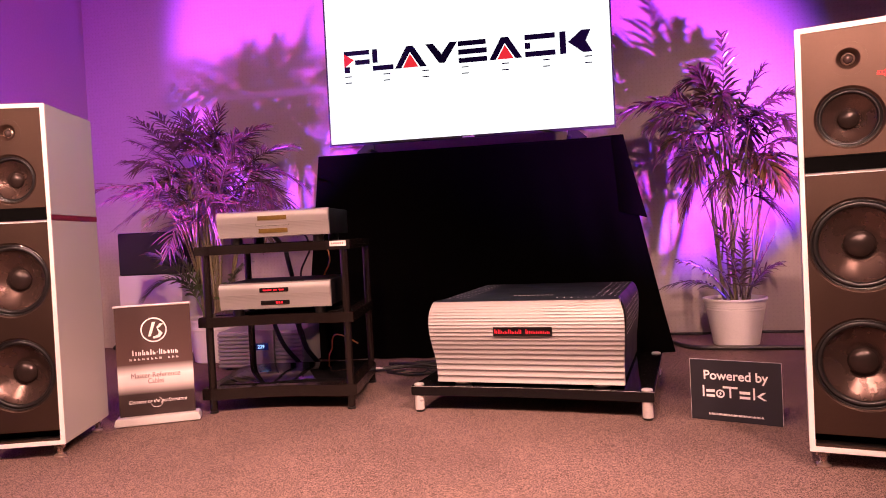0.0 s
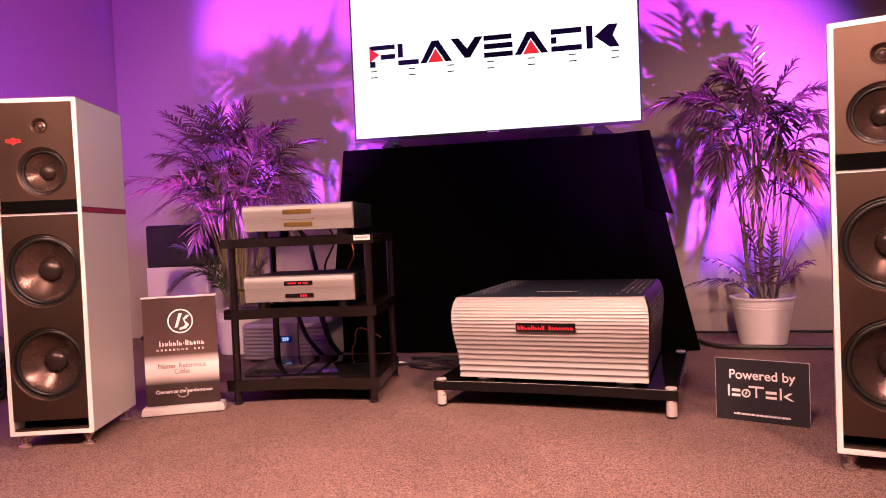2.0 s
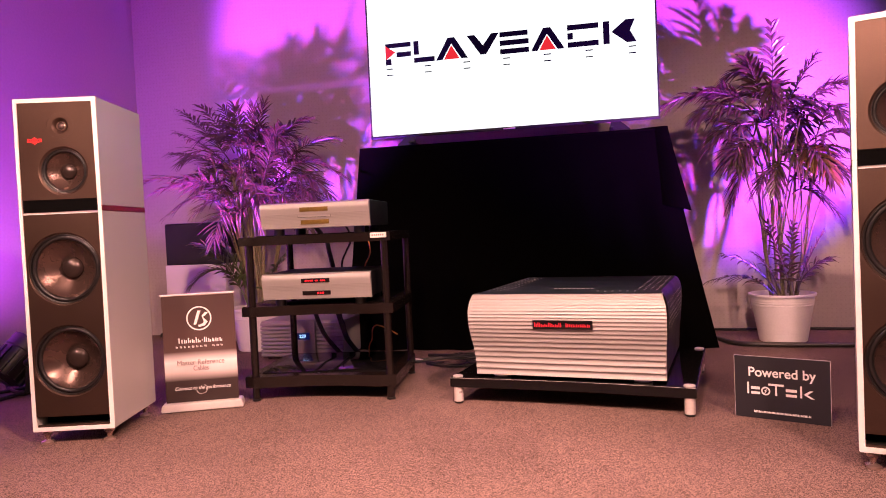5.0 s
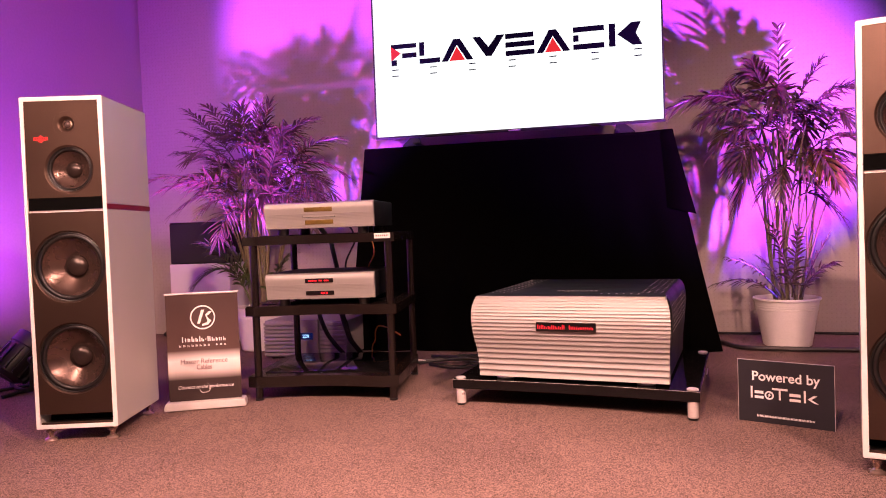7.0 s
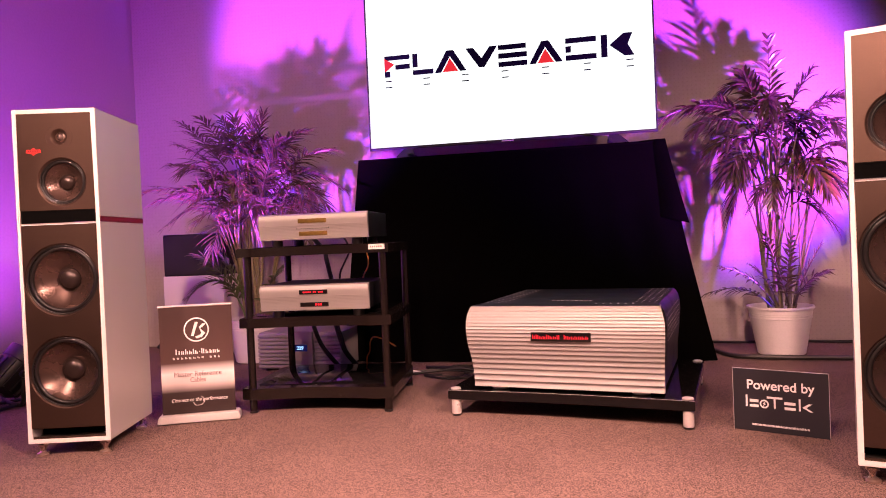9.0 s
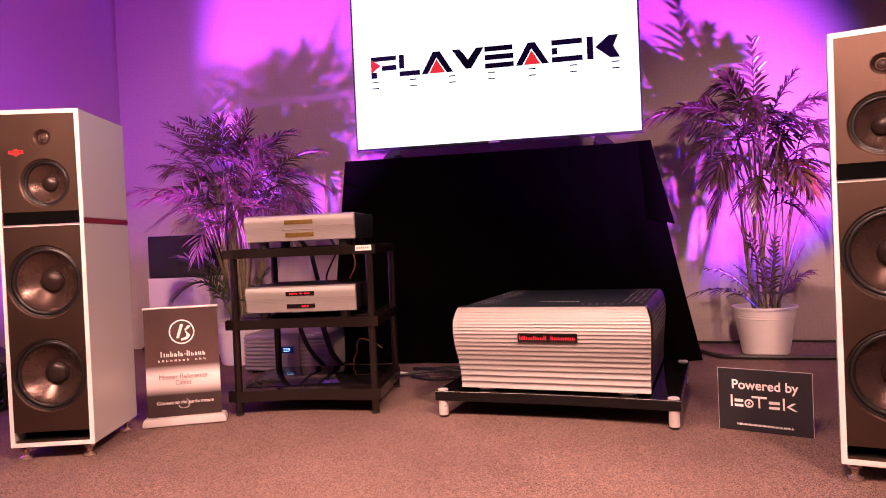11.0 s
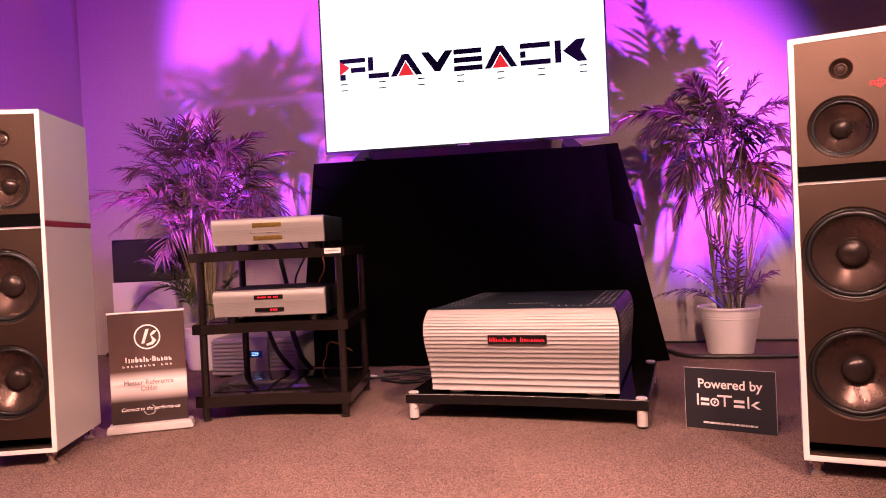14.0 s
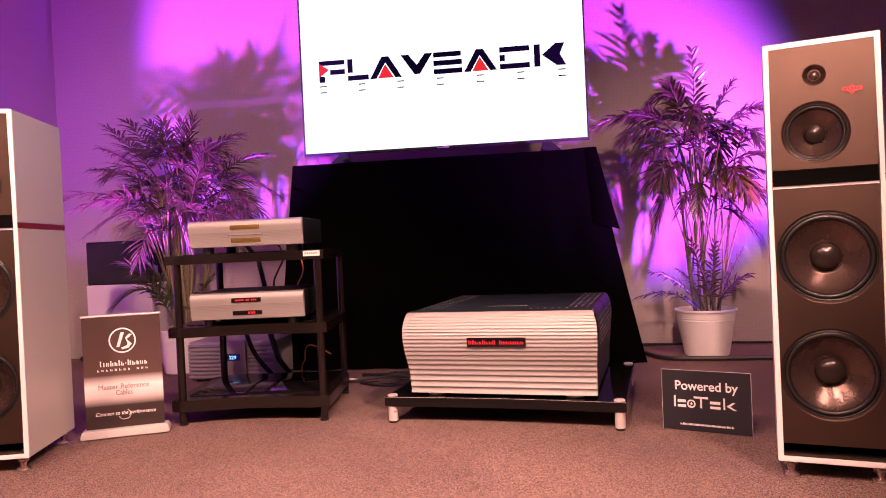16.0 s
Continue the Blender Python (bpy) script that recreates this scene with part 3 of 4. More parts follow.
def rack():
    s = thing("equipment_rack", RACK @ pose(0.012, 0, 0), "brown-black three-shelf equipment rack with tube posts on the carpet", "rack")
    for z0, z1 in ((0.680, 0.718), (0.372, 0.414), (0.060, 0.108)):
        a, b, back = -0.038, 0.634, 0.555
        front = [(a, -0.012), (a + 0.075, -0.026)]
        for i in range(1, 16):
            t = i / 16
            front.append((a + 0.075 + (b - a - 0.15) * t, -0.026 + 0.034 * math.sin(math.pi * t)))
        front += [(b - 0.075, -0.026), (b, -0.012)]
        outline = front + [(b, back - 0.07), (b - 0.035, back), (a + 0.035, back), (a, back - 0.07)]
        bm = bmesh.new()
        lo = [bm.verts.new((x, y, z0)) for x, y in outline]
        hi = [bm.verts.new((x, y, z1)) for x, y in outline]
        bm.faces.new(lo)
        topf = bm.faces.new(hi)
        for i in range(len(lo)):
            j = (i + 1) % len(lo)
            bm.faces.new((lo[i], lo[j], hi[j], hi[i]))
        bmesh.ops.bevel(bm, geom=list(topf.edges), offset=0.003, segments=2, affect="EDGES")
        shelf = part("shelf", bm, "rack", s)
        part("shelf_panel", box(a + 0.05, 0.06, z1, b - 0.05, back - 0.03, z1 + 0.003, 0.001), "gloss_black", shelf, "gloss black inset panel")
    for x in (0.004, 0.605):
        for y in (0.004, 0.525):
            for z0, z1 in ((0, 0.060), (0.108, 0.372), (0.414, 0.680)):
                part("post", lathe([(0, z0), (0.0165, z0), (0.0165, z1), (0, z1)], pose(x, y, 0), 24), "rack", s)
            part("foot", lathe([(0, 0), (0.019, 0), (0.019, 0.008), (0.0166, 0.010)], pose(x, y, 0), 20), "rubber", s)
    tag = part("maker_label", box(0.553, -0.0265, 0.694, 0.622, -0.0225, 0.716), "tag", s, "small white label")
    marks("label_print", [(0.560 + 0.009 * k, 0.702, 0.566 + 0.009 * k, 0.709) for k in range(6)], -0.0272, -0.026, "print_grey", tag)
    return s


rack()


def component(m, label, disc, width=0.478, height=0.112, depth=0.40):
    """A low source component: curved silver front, black case, four feet. Local origin: middle of the front's foot."""
    s = thing("audio_component", m, label, "hi-fi component", "components on the rack")
    foot, w = 0.028, width / 2
    prof = [(0.012, height), (0.004, height - 0.001), (-0.008, height - 0.006), (-0.013, height - 0.016), (-0.014, height - 0.032), (-0.011, height - 0.046)]
    z = height - 0.046
    while z > 0.010:
        f = (z / (height - 0.046))
        base = -0.0005 - 0.0105 * f ** 1.6
        prof += [(base, z - 0.0012), (base + 0.0002, z - 0.0050), (base + 0.0009, z - 0.0058)]
        z -= 0.0064
    prof += [(0.0, 0.002), (0.012, 0.0)]
    bm = bmesh.new()
    a = [bm.verts.new((-w, y, foot + zz)) for y, zz in prof]
    b = [bm.verts.new((w, y, foot + zz)) for y, zz in prof]
    for i in range(len(prof) - 1):
        bm.faces.new((a[i], a[i + 1], b[i + 1], b[i]))
    bm.faces.new(a)
    bm.faces.new(b)
    bm.faces.new((a[0], b[0], b[-1], a[-1]))
    front = part("front_panel", bm, "silver", s, "curved silver front with fine flutes")
    part("case", box(-w + 0.002, 0.0122, foot + 0.002, w - 0.002, depth, foot + height - 0.001, 0.004), "black_body", s)
    zt, zb = foot + height - 0.032, foot + 0.026
    for zc, glow, yf in ((zt, 0, -0.0156), (zb, 1, -0.0058)):
        win = part("display_window", box(-0.062, yf, zc - 0.0092, 0.062, 0.0, zc + 0.0092, 0.0006), "window_gold" if disc else "window_black", front, "amber lit window" if disc else "black window with red figures")
        if not disc:
            spans = [(-0.046 + 0.0075 * k, zc - 0.003, -0.0405 + 0.0075 * k, zc + 0.003) for k in range(12) if k not in (5, 8)] if not glow else [(0.004 + 0.011 * k, zc - 0.005, 0.011 + 0.011 * k, zc + 0.004) for k in range(3)]
            marks("figure", spans, yf - 0.0005, yf + 0.0004, "led_red", win)
    if disc:
        zc = (zt + zb) / 2
        fr = bars([(-0.072, zc + 0.0055, 0.072, zc + 0.0067), (-0.072, zc - 0.0067, 0.072, zc - 0.0055), (-0.072, zc - 0.0055, -0.0708, zc + 0.0055), (0.0708, zc - 0.0055, 0.072, zc + 0.0055)], -0.0092, -0.0)
        part("disc_drawer", fr, "black_body", front, "thin outline of the disc drawer", smooth=False)
        part("drawer_face", box(-0.0708, -0.0086, zc - 0.0055, 0.0708, 0, zc + 0.0055), "silver", front)
    for k in range(6):
        part("top_button", lathe([(0, 0.0025), (0.006, 0.0025), (0.0065, 0)], pose(0.03 + 0.028 * k, 0.035, foot + height - 0.001), 14), "black_body", s)
    for x in (-w + 0.06, w - 0.06):
        for y in (0.05, depth - 0.06):
            part("foot", lathe([(0, 0), (0.022, 0), (0.024, 0.004), (0.024, foot + 0.002), (0, foot + 0.002)], pose(x, y, 0), 24), "rubber", s)
    return s


component(RACK @ pose(0.327, -0.02, 0.7185), "silver-fronted disc player with amber windows on the top shelf", True)
component(RACK @ pose(0.319, -0.02, 0.4145), "silver-fronted converter with red displays on the middle shelf", False)


# ---- amplifier on its platform ----
AMP = pose(0.2095, 3.083, 0, 0, 0, -9.9)


def platform():
    s = thing("amplifier_platform", AMP, "gloss black isolation platform on steel feet under the amplifier", "platform")
    a, d = 0.477, 0.815
    # the front edge bows back slightly
    outline = [(-a + 2 * a * i / 24, 0.020 * math.sin(math.pi * i / 24)) for i in range(25)] + [(a, d), (-a, d)]
    bm = bmesh.new()
    lo = [bm.verts.new((x, y, 0.069)) for x, y in outline]
    hi = [bm.verts.new((x, y, 0.109)) for x, y in outline]
    f0, f1 = bm.faces.new(lo), bm.faces.new(hi)
    for i in range(len(lo)):
        j = (i + 1) % len(lo)
        bm.faces.new((lo[i], lo[j], hi[j], hi[i]))
    bmesh.ops.bevel(bm, geom=list(f1.edges) + list(f0.edges), offset=0.003, segments=2, affect="EDGES")
    board = part("board", bm, "gloss_black", s)
    # a thin bright rod stands in for the highlight on the board's edge
    part("edge_highlight", tube([(x, y - 0.0004, 0.1070) for x, y in outline[:25:4]], 0.0007, 6), "steel", board, "thin bright rod set as a highlight along the board's edge")
    for x in (-a + 0.026, a - 0.026):
        for y in (0.024, d - 0.026):
            leg = part("leg", lathe([(0, 0.0), (0.015, 0.0), (0.017, 0.003), (0.017, 0.009), (0.0195, 0.010), (0.0195, 0.069), (0, 0.069)], pose(x, y, 0), 28), "steel", s, "turned steel leg")
            part("rubber_foot", lathe([(0, 0.0), (0.0172, 0.0), (0.0182, 0.002), (0.0182, 0.0085)], pose(x, y, 0), 28), "rubber", leg, "black rubber foot ring")
            part("cap", lathe([(0.021, 0.109), (0.021, 0.112), (0.0185, 0.1145), (0.007, 0.1150), (0.006, 0.1135), (0, 0.1135)], pose(x, y, 0), 28), "steel", leg)


platform()


def amplifier():
    s = thing("power_amplifier", AMP @ pose(0.003, 0.030, 0.109), "massive power amplifier with fluted silver front and black perforated case", "amplifier")
    w, foot, h, depth = 0.369, 0.014, 0.328, 0.755
    bulge = [(0.0, 0.0), (0.10, -0.003), (0.22, -0.008), (0.34, -0.018), (0.46, -0.033), (0.58, -0.046), (0.70, -0.053), (0.80, -0.052), (0.88, -0.047), (0.94, -0.041), (0.98, -0.035), (1.0, -0.031)]

    def out(t):
        for (t0, y0), (t1, y1) in zip(bulge, bulge[1:]):
            if t <= t1:
                return y0 + (y1 - y0) * (t - t0) / (t1 - t0)
        return bulge[-1][1]

    # flutes: wide and deep at the foot, narrow and shallow towards the top
    edges, z = [0.0], 0.0
    step = 0.0265
    while z < 0.985:
        z = min(1.0, z + step / h)
        step = max(0.0095, step * 0.945)
        edges.append(z)
    prof = []
    for k, (e0, e1) in enumerate(zip(edges, edges[1:])):
        deep = 0.0088 * (1 - 0.88 * (k / len(edges)) ** 0.7)
        for q, d in ((0.0, 0.15), (0.07, 1.0), (0.16, 0.94), (0.35, 0.58), (0.60, 0.28), (0.93, 0.06)):
            t = e0 + (e1 - e0) * q
            prof.append((out(t) - deep * d, foot + h * t))
    prof += [(-0.031, foot + h - 0.001), (0.03, foot + h - 0.001), (0.03, foot)]
    bm = bmesh.new()
    ups = [min(1.0, max(0.0, (z - foot) / h)) for y, z in prof]
    wide = [w + 0.24 * max(0.0, -out(u)) - 0.013 * max(0.0, (u - 0.78) / 0.22) ** 2 for u in ups]
    a = [bm.verts.new((-v, y, z)) for v, (y, z) in zip(wide, prof)]
    b = [bm.verts.new((v, y, z)) for v, (y, z) in zip(wide, prof)]
    for i in range(len(prof)):
        j = (i + 1) % len(prof)
        bm.faces.new((a[i], a[j], b[j], b[i]))
    bm.faces.new(a)
    bm.faces.new(b)
    front = part("front_panel", bm, "silver", s, "fluted silver front that swells forward")
    zc = foot + 0.645 * h
    yw = out(0.645)
    win = part("display_window", box(-0.115, yw - 0.0090, zc - 0.0175, 0.115, yw + 0.01, zc + 0.0175, 0.001), "window_black", front, "black display window")
    glow = []
    for k in range(16):
        x, tall = -0.108 + 0.0136 * k, k in (0, 1, 4, 7, 9)
        if k != 8:
            glow += strokes(x, zc - 0.008, 0.0095, 0.017 if tall else 0.0115, k, 0.0021)
    marks("figure", glow, yw - 0.0096, yw - 0.0089, "led_red", win)
    # the case is a little wider in the middle, like the front
    zs = [(0.0, 0.0), (0.25, 0.004), (0.45, 0.012), (0.72, 0.020), (0.84, 0.018), (0.92, 0.012), (0.97, 0.004), (1.0, -0.008)]
    bm = bmesh.new()
    outline = [(w - 0.008 + dx, foot + h * t) for t, dx in zs] + [(-(w - 0.008 + dx), foot + h * t) for t, dx in reversed(zs)]
    prism(outline, 0.0305, depth, bm)
    case = part("case", bm, "black_body", s, "black anodised case")
    part("top_lip", box(-w + 0.006, -0.0300, foot + h - 0.0008, w - 0.006, 0.0300, foot + h, 0.0003, segments=1), "black_body", case)
    # rows of vent holes as pale discs, their lit rims put into the colour, on the top near both sides and down the
    # flanks
    ring = lathe([(0.0048, 0.0), (0.0044, 0.0005), (0, 0.0005)], None, 10)
    top_z = foot + h
    first = None
    spots = []
    for side in (-1, 1):
        for c in range(4):
            for r in range(12):
                spots.append(Matrix.Translation((side * (w - 0.032 - 0.024 * c), 0.10 + 0.054 * r + (0.027 if c % 2 else 0), top_z)))
    for c in range(6):
        t = 0.86 - 0.062 * c
        dx = 0.0005 + max(d0 + (d1 - d0) * (t - t0) / (t1 - t0) for (t0, d0), (t1, d1) in zip(zs, zs[1:]) if t0 <= t <= t1)
        for r in range(13):
            spots.append(Matrix.Translation((w - 0.008 + dx, 0.09 + 0.048 * r + (0.024 if c % 2 else 0), foot + h * t)) @ Matrix.Rotation(radians(90), 4, "Y"))
    for m in spots:
        if first is None:
            first = part("lit_vent_hole", ring, "hole", case)
            first.matrix_basis = m
        else:
            again("lit_vent_hole", first, case, m)
    part("top_mark", bars([(-0.078 + 0.019 * k, 0, -0.078 + 0.019 * k + 0.012, 0.006) for k in range(9)], 0.0, 0.001), "hole", case, "pale engraved mark", smooth=False).matrix_basis = Matrix.Translation((0.0, 0.16, top_z + 0.0006)) @ Matrix.Rotation(radians(90), 4, "X") @ Matrix.Translation((0, 0, -0.003))
    for k in range(6):
        part("top_screw", lathe([(0, 0.0015), (0.004, 0.0015), (0.0045, 0)], pose(0.12 + 0.028 * k, 0.055, top_z - 0.0003), 10), "hole", case)
    for x in (-w + 0.09, w - 0.09):
        for y in (0.05, depth - 0.09):
            part("foot", lathe([(0, 0), (0.032, 0), (0.035, 0.004), (0.034, foot + 0.001), (0, foot + 0.001)], pose(x, y, 0.0), 28), "steel", s)


amplifier()


# ---- signs ----
def roll_banner():
    s = thing("roll_up_banner", pose(-1.456, 2.966, 0, 0, 0, 22.9), "small dark roll-up banner with white print on an aluminium foot", "banner")
    base = prism([(-0.001, 0.004), (-0.001, 0.018), (0.006, 0.036), (0.323, 0.036), (0.330, 0.018), (0.330, 0.004)], -0.035, 0.045)
    bmesh.ops.bevel(base, geom=base.edges[:], offset=0.003, segments=2, affect="EDGES")
    part("base", base, "aluminium", s, "silver aluminium foot")
    for x in (0.03, 0.30):
        part("base_foot", box(x - 0.012, -0.03, 0, x + 0.012, 0.04, 0.005, 0.001), "rubber", s)
    sheet = bmesh.new()
    cols, rws = 8, 14
    for side, y in ((0, 0.0), (1, 0.0015)):
        g = [[sheet.verts.new((0.016 + 0.294 * c / cols, y + 0.003 * math.sin(c * 0.8) * math.sin(r * 0.35), 0.036 + 0.452 * r / rws)) for c in range(cols + 1)] for r in range(rws + 1)]
        for r in range(rws):
            for c in range(cols):
                sheet.faces.new((g[r][c], g[r][c + 1], g[r + 1][c + 1], g[r + 1][c]))
    sh = part("sheet", sheet, "banner", s, "dark printed sheet with a pale silver band")
    part("top_rail", tube([(0.013, 0.001, 0.490), (0.313, 0.001, 0.490)], 0.0045, 10), "aluminium", s)
    part("pole", tube([(0.163, 0.02, 0.03), (0.163, 0.008, 0.489)], 0.005, 8), "aluminium", s)
    y = -0.0045
    f = facing(0.165, 0.388, y)
    em = lathe([(0.051, -0.0006), (0.051, 0.0006), (0.0455, 0.0006), (0.0455, -0.0006)], f, 48, closed=True)
    prism([(0.142, 0.362), (0.153, 0.362), (0.173, 0.420), (0.160, 0.420)], y - 0.0006, y + 0.0006, em)
    prism([(0.176, 0.398), (0.190, 0.413), (0.203, 0.411), (0.190, 0.398), (0.181, 0.392), (0.200, 0.372), (0.187, 0.356), (0.163, 0.351), (0.160, 0.359), (0.180, 0.366), (0.184, 0.374)], y - 0.0006, y + 0.0006, em)
    part("emblem", em, "print_white", sh, "white ring emblem", smooth=False)
    # the maker's name and the line under it, as plain marks
    name = []
    for k, (x, wd, tall) in enumerate([(0.058, 0.019, 1), (0.080, 0.013, 0), (0.096, 0.013, 1), (0.112, 0.012, 0), (0.127, 0.006, 1), (0.136, 0.012, 0), (0.152, 0.004, 2), (0.161, 0.014, 1), (0.178, 0.013, 0), (0.194, 0.010, 0), (0.207, 0.014, 0), (0.224, 0.012, 0)]):
        h = (0.015, 0.022, 0.012)[tall]
        if tall == 2:
            name.append((x + 0.02, 0.293, x + 0.024, 0.297))
        else:
            name += strokes(x + 0.02, 0.286, wd * 0.86, h, k, 0.0030)
    marks("name_mark", name, y - 0.0006, y + 0.0006, "print_white", sh)
    for k in range(12):
        if k != 8:
            marks("line_mark", strokes(0.066 + 0.0165 * k, 0.266, 0.0075, 0.0085, k, 0.0018), y - 0.0006, y + 0.0006, "print_white", sh)
    lettering("lettering", "Master Reference", 0.030, 0.163, y, 0.193, "print_grey", sh, width=0.19)
    lettering("lettering", "Cables", 0.030, 0.163, y, 0.168, "print_grey", sh, width=0.062)
    lettering("lettering", "Connect to the performance", 0.021, 0.165, y, 0.088, "print_white", sh, shear=0.35, width=0.225)
    part("flourish", tube([(0.14, y, 0.083), (0.15, y, 0.070), (0.175, y, 0.072), (0.185, y, 0.090), (0.172, y, 0.108)], 0.0009, 5), "print_white", sh)


roll_banner()


def board_sign():
    s = thing("board_sign", pose(0.816, 3.046, 0, 0, 0, -24.05), "charcoal board sign with white lettering standing on the carpet", "sign")
    b = part("board", box(0, 0, 0, 0.306, 0.005, 0.220, 0.0006), "sign", s, smooth=False)
    part("board_edge", bars([(-0.0012, 0.0, 0.0, 0.2212), (0.306, 0.0, 0.3072, 0.2212), (0.0, 0.220, 0.306, 0.2212)], 0.0003, 0.0047), "sign_edge", s, "pale cut edge", smooth=False)
    part("strut", prism([(0.13, 0.0), (0.18, 0.0), (0.165, 0.16), (0.145, 0.16)], 0.0055, 0.008), "sign", s)
    part("strut_base", box(0.13, 0.005, 0.0, 0.18, 0.09, 0.003), "sign", s)
    y = -0.0008
    lettering("lettering", "Powered by", 0.046, 0.154, y - 0.0006, 0.150, "print_white", b, weight=0.0007, width=0.216)
    # the maker's mark in plain shapes: bars, a ring and a bolt
    z = 0.086
    marks("maker_mark", [(0.042, z, 0.048, z + 0.041), (0.055, z, 0.084, z + 0.009), (0.055, z + 0.017, 0.084, z + 0.027), (0.112, z + 0.034, 0.162, z + 0.041), (0.134, z, 0.140, z + 0.034),
                         (0.168, z, 0.203, z + 0.009), (0.168, z + 0.017, 0.203, z + 0.027), (0.213, z, 0.219, z + 0.041)], y - 0.0006, y + 0.0006, "print_white", b)
    part("maker_mark", lathe([(0.0150, -0.0006), (0.0150, 0.0006), (0.0100, 0.0006), (0.0100, -0.0006)], facing(0.103, z + 0.0135, y), 28, closed=True), "print_white", b, smooth=False)
    part("maker_mark", prism([(0.108, z + 0.024), (0.097, z + 0.013), (0.102, z + 0.013), (0.098, z + 0.003), (0.109, z + 0.015), (0.104, z + 0.015)], y - 0.0006, y + 0.0006), "print_white", b, smooth=False)
    part("maker_mark", prism([(0.224, z + 0.013), (0.243, z + 0.027), (0.254, z + 0.027), (0.236, z + 0.013), (0.258, z), (0.247, z)], y - 0.0006, y + 0.0006), "print_white", b, smooth=False)
    for k in range(22):
        marks("address_mark", strokes(0.062 + 0.0084 * k, 0.021, 0.0064, 0.0072, k, 0.0017), y - 0.0006, y + 0.0006, "print_white", b)


board_sign()


# ---- boxes along the wall ----
def subwoofer_on_plinth():
    s = thing("pedestal", pose(-2.352, 4.70, 0), "white pedestal beside the potted palm", "pedestal")
    part("body", box(-0.226, 0, 0, 0.226, 0.30, 0.540, 0.004), "white_box", s)
    q = thing("speaker_box", pose(-2.352, 4.70, 0.541), "black speaker box with cloth grille on a white pedestal", "speaker")
    part("cabinet", box(-0.222, 0.012, 0, 0.222, 0.295, 0.285, 0.006), "black_box", q)
    part("grille", box(-0.216, 0.0, 0.006, 0.216, 0.0115, 0.278, 0.004), "black_box", q)
    part("top_plate", box(-0.222, 0.002, 0.2852, 0.222, 0.295, 0.290, 0.001), "unit_silver", q, "pale thin top plate")


subwoofer_on_plinth()


def power_unit():
    s = thing("power_conditioner", pose(-1.283, 4.10, 0), "silver ribbed power conditioner with blue display on the floor", "power conditioner")
    part("case", box(-0.300, 0.02, 0.012, 0.205, 0.36, 0.222, 0.004), "unit_silver", s)
    for x0, x1 in ((-0.300, -0.098), (0.044, 0.205)):
        rib = None
        for k in range(9):
            if rib is None:
                rib = part("rib", box(x0, 0.002, 0.020, x1, 0.0195, 0.037, 0.003, segments=1), "unit_silver", s)
            else:
                again("rib", rib, s, Matrix.Translation((0, 0, 0.022 * k)))
    mid = part("centre_block", box(-0.097, -0.012, 0.0, 0.043, 0.0195, 0.232, 0.005), "unit_silver", s)
    win = part("display_window", box(-0.072, -0.0135, 0.119, 0.012, -0.0122, 0.157), "led_blue_dim", mid, "blue lit display window", smooth=False)
    lettering("lettering", "229", 0.027, -0.030, -0.0145, 0.129, "led_blue", win, weight=0.0006, width=0.040)
    for x in (-0.26, 0.165):
        for y in (0.05, 0.32):
            part("foot", lathe([(0, 0), (0.02, 0), (0.02, 0.0125), (0, 0.0125)], pose(x, y, 0), 16), "rubber", s)


power_unit()


# ---- stage uplight ----
def uplight(m, label):
    s = thing("stage_uplight", m, label, "stage light")
    tilt = pose(0, 0, 0.165, -46, 0, 0)
    prof = [(0, -0.115), (0.055, -0.115), (0.080, -0.095), (0.088, -0.06), (0.090, 0.04), (0.096, 0.045), (0.096, 0.105), (0.090, 0.108), (0.088, 0.070), (0, 0.070)]
    body = part("housing", lathe(prof, tilt, 32), "par", s, "black finned lamp housing")
    part("lens", lathe([(0.086, 0.072), (0.06, 0.078), (0, 0.080)], tilt, 32), "lens", body, "glowing purple lens")
    fin = None
    for k in range(14):
        m = tilt @ Matrix.Rotation(2 * math.pi * k / 14, 4, "Z")
        if fin is None:
            fin = part("cooling_fin", box(-0.004, -0.098, -0.09, 0.004, -0.080, 0.03), "par", body, smooth=False)
            fin.matrix_basis = m
        else:
            again("cooling_fin", fin, body, m)
    part("yoke", tube([(-0.115, 0.0, 0.165), (-0.115, -0.005, 0.06), (-0.09, -0.01, 0.016), (0.09, -0.01, 0.016), (0.115, -0.005, 0.06), (0.115, 0.0, 0.165)], 0.010, 8), "par", s)
    for a in (-1, 1):
        part("floor_leg", tube([(a * 0.10, -0.13, 0.009), (a * 0.06, 0.0, 0.012), (a * 0.10, 0.13, 0.009)], 0.009, 8), "par", s)
        part("clamp_knob", lathe([(0, -0.014), (0.018, -0.014), (0.02, 0.0), (0.018, 0.014), (0, 0.014)], pose(a * 0.124, 0, 0.165, 0, 90, 0), 16), "par", s)


uplight(pose(-2.45, 3.26, 0, 0, 0, -25), "black stage uplight on the floor throwing purple light")


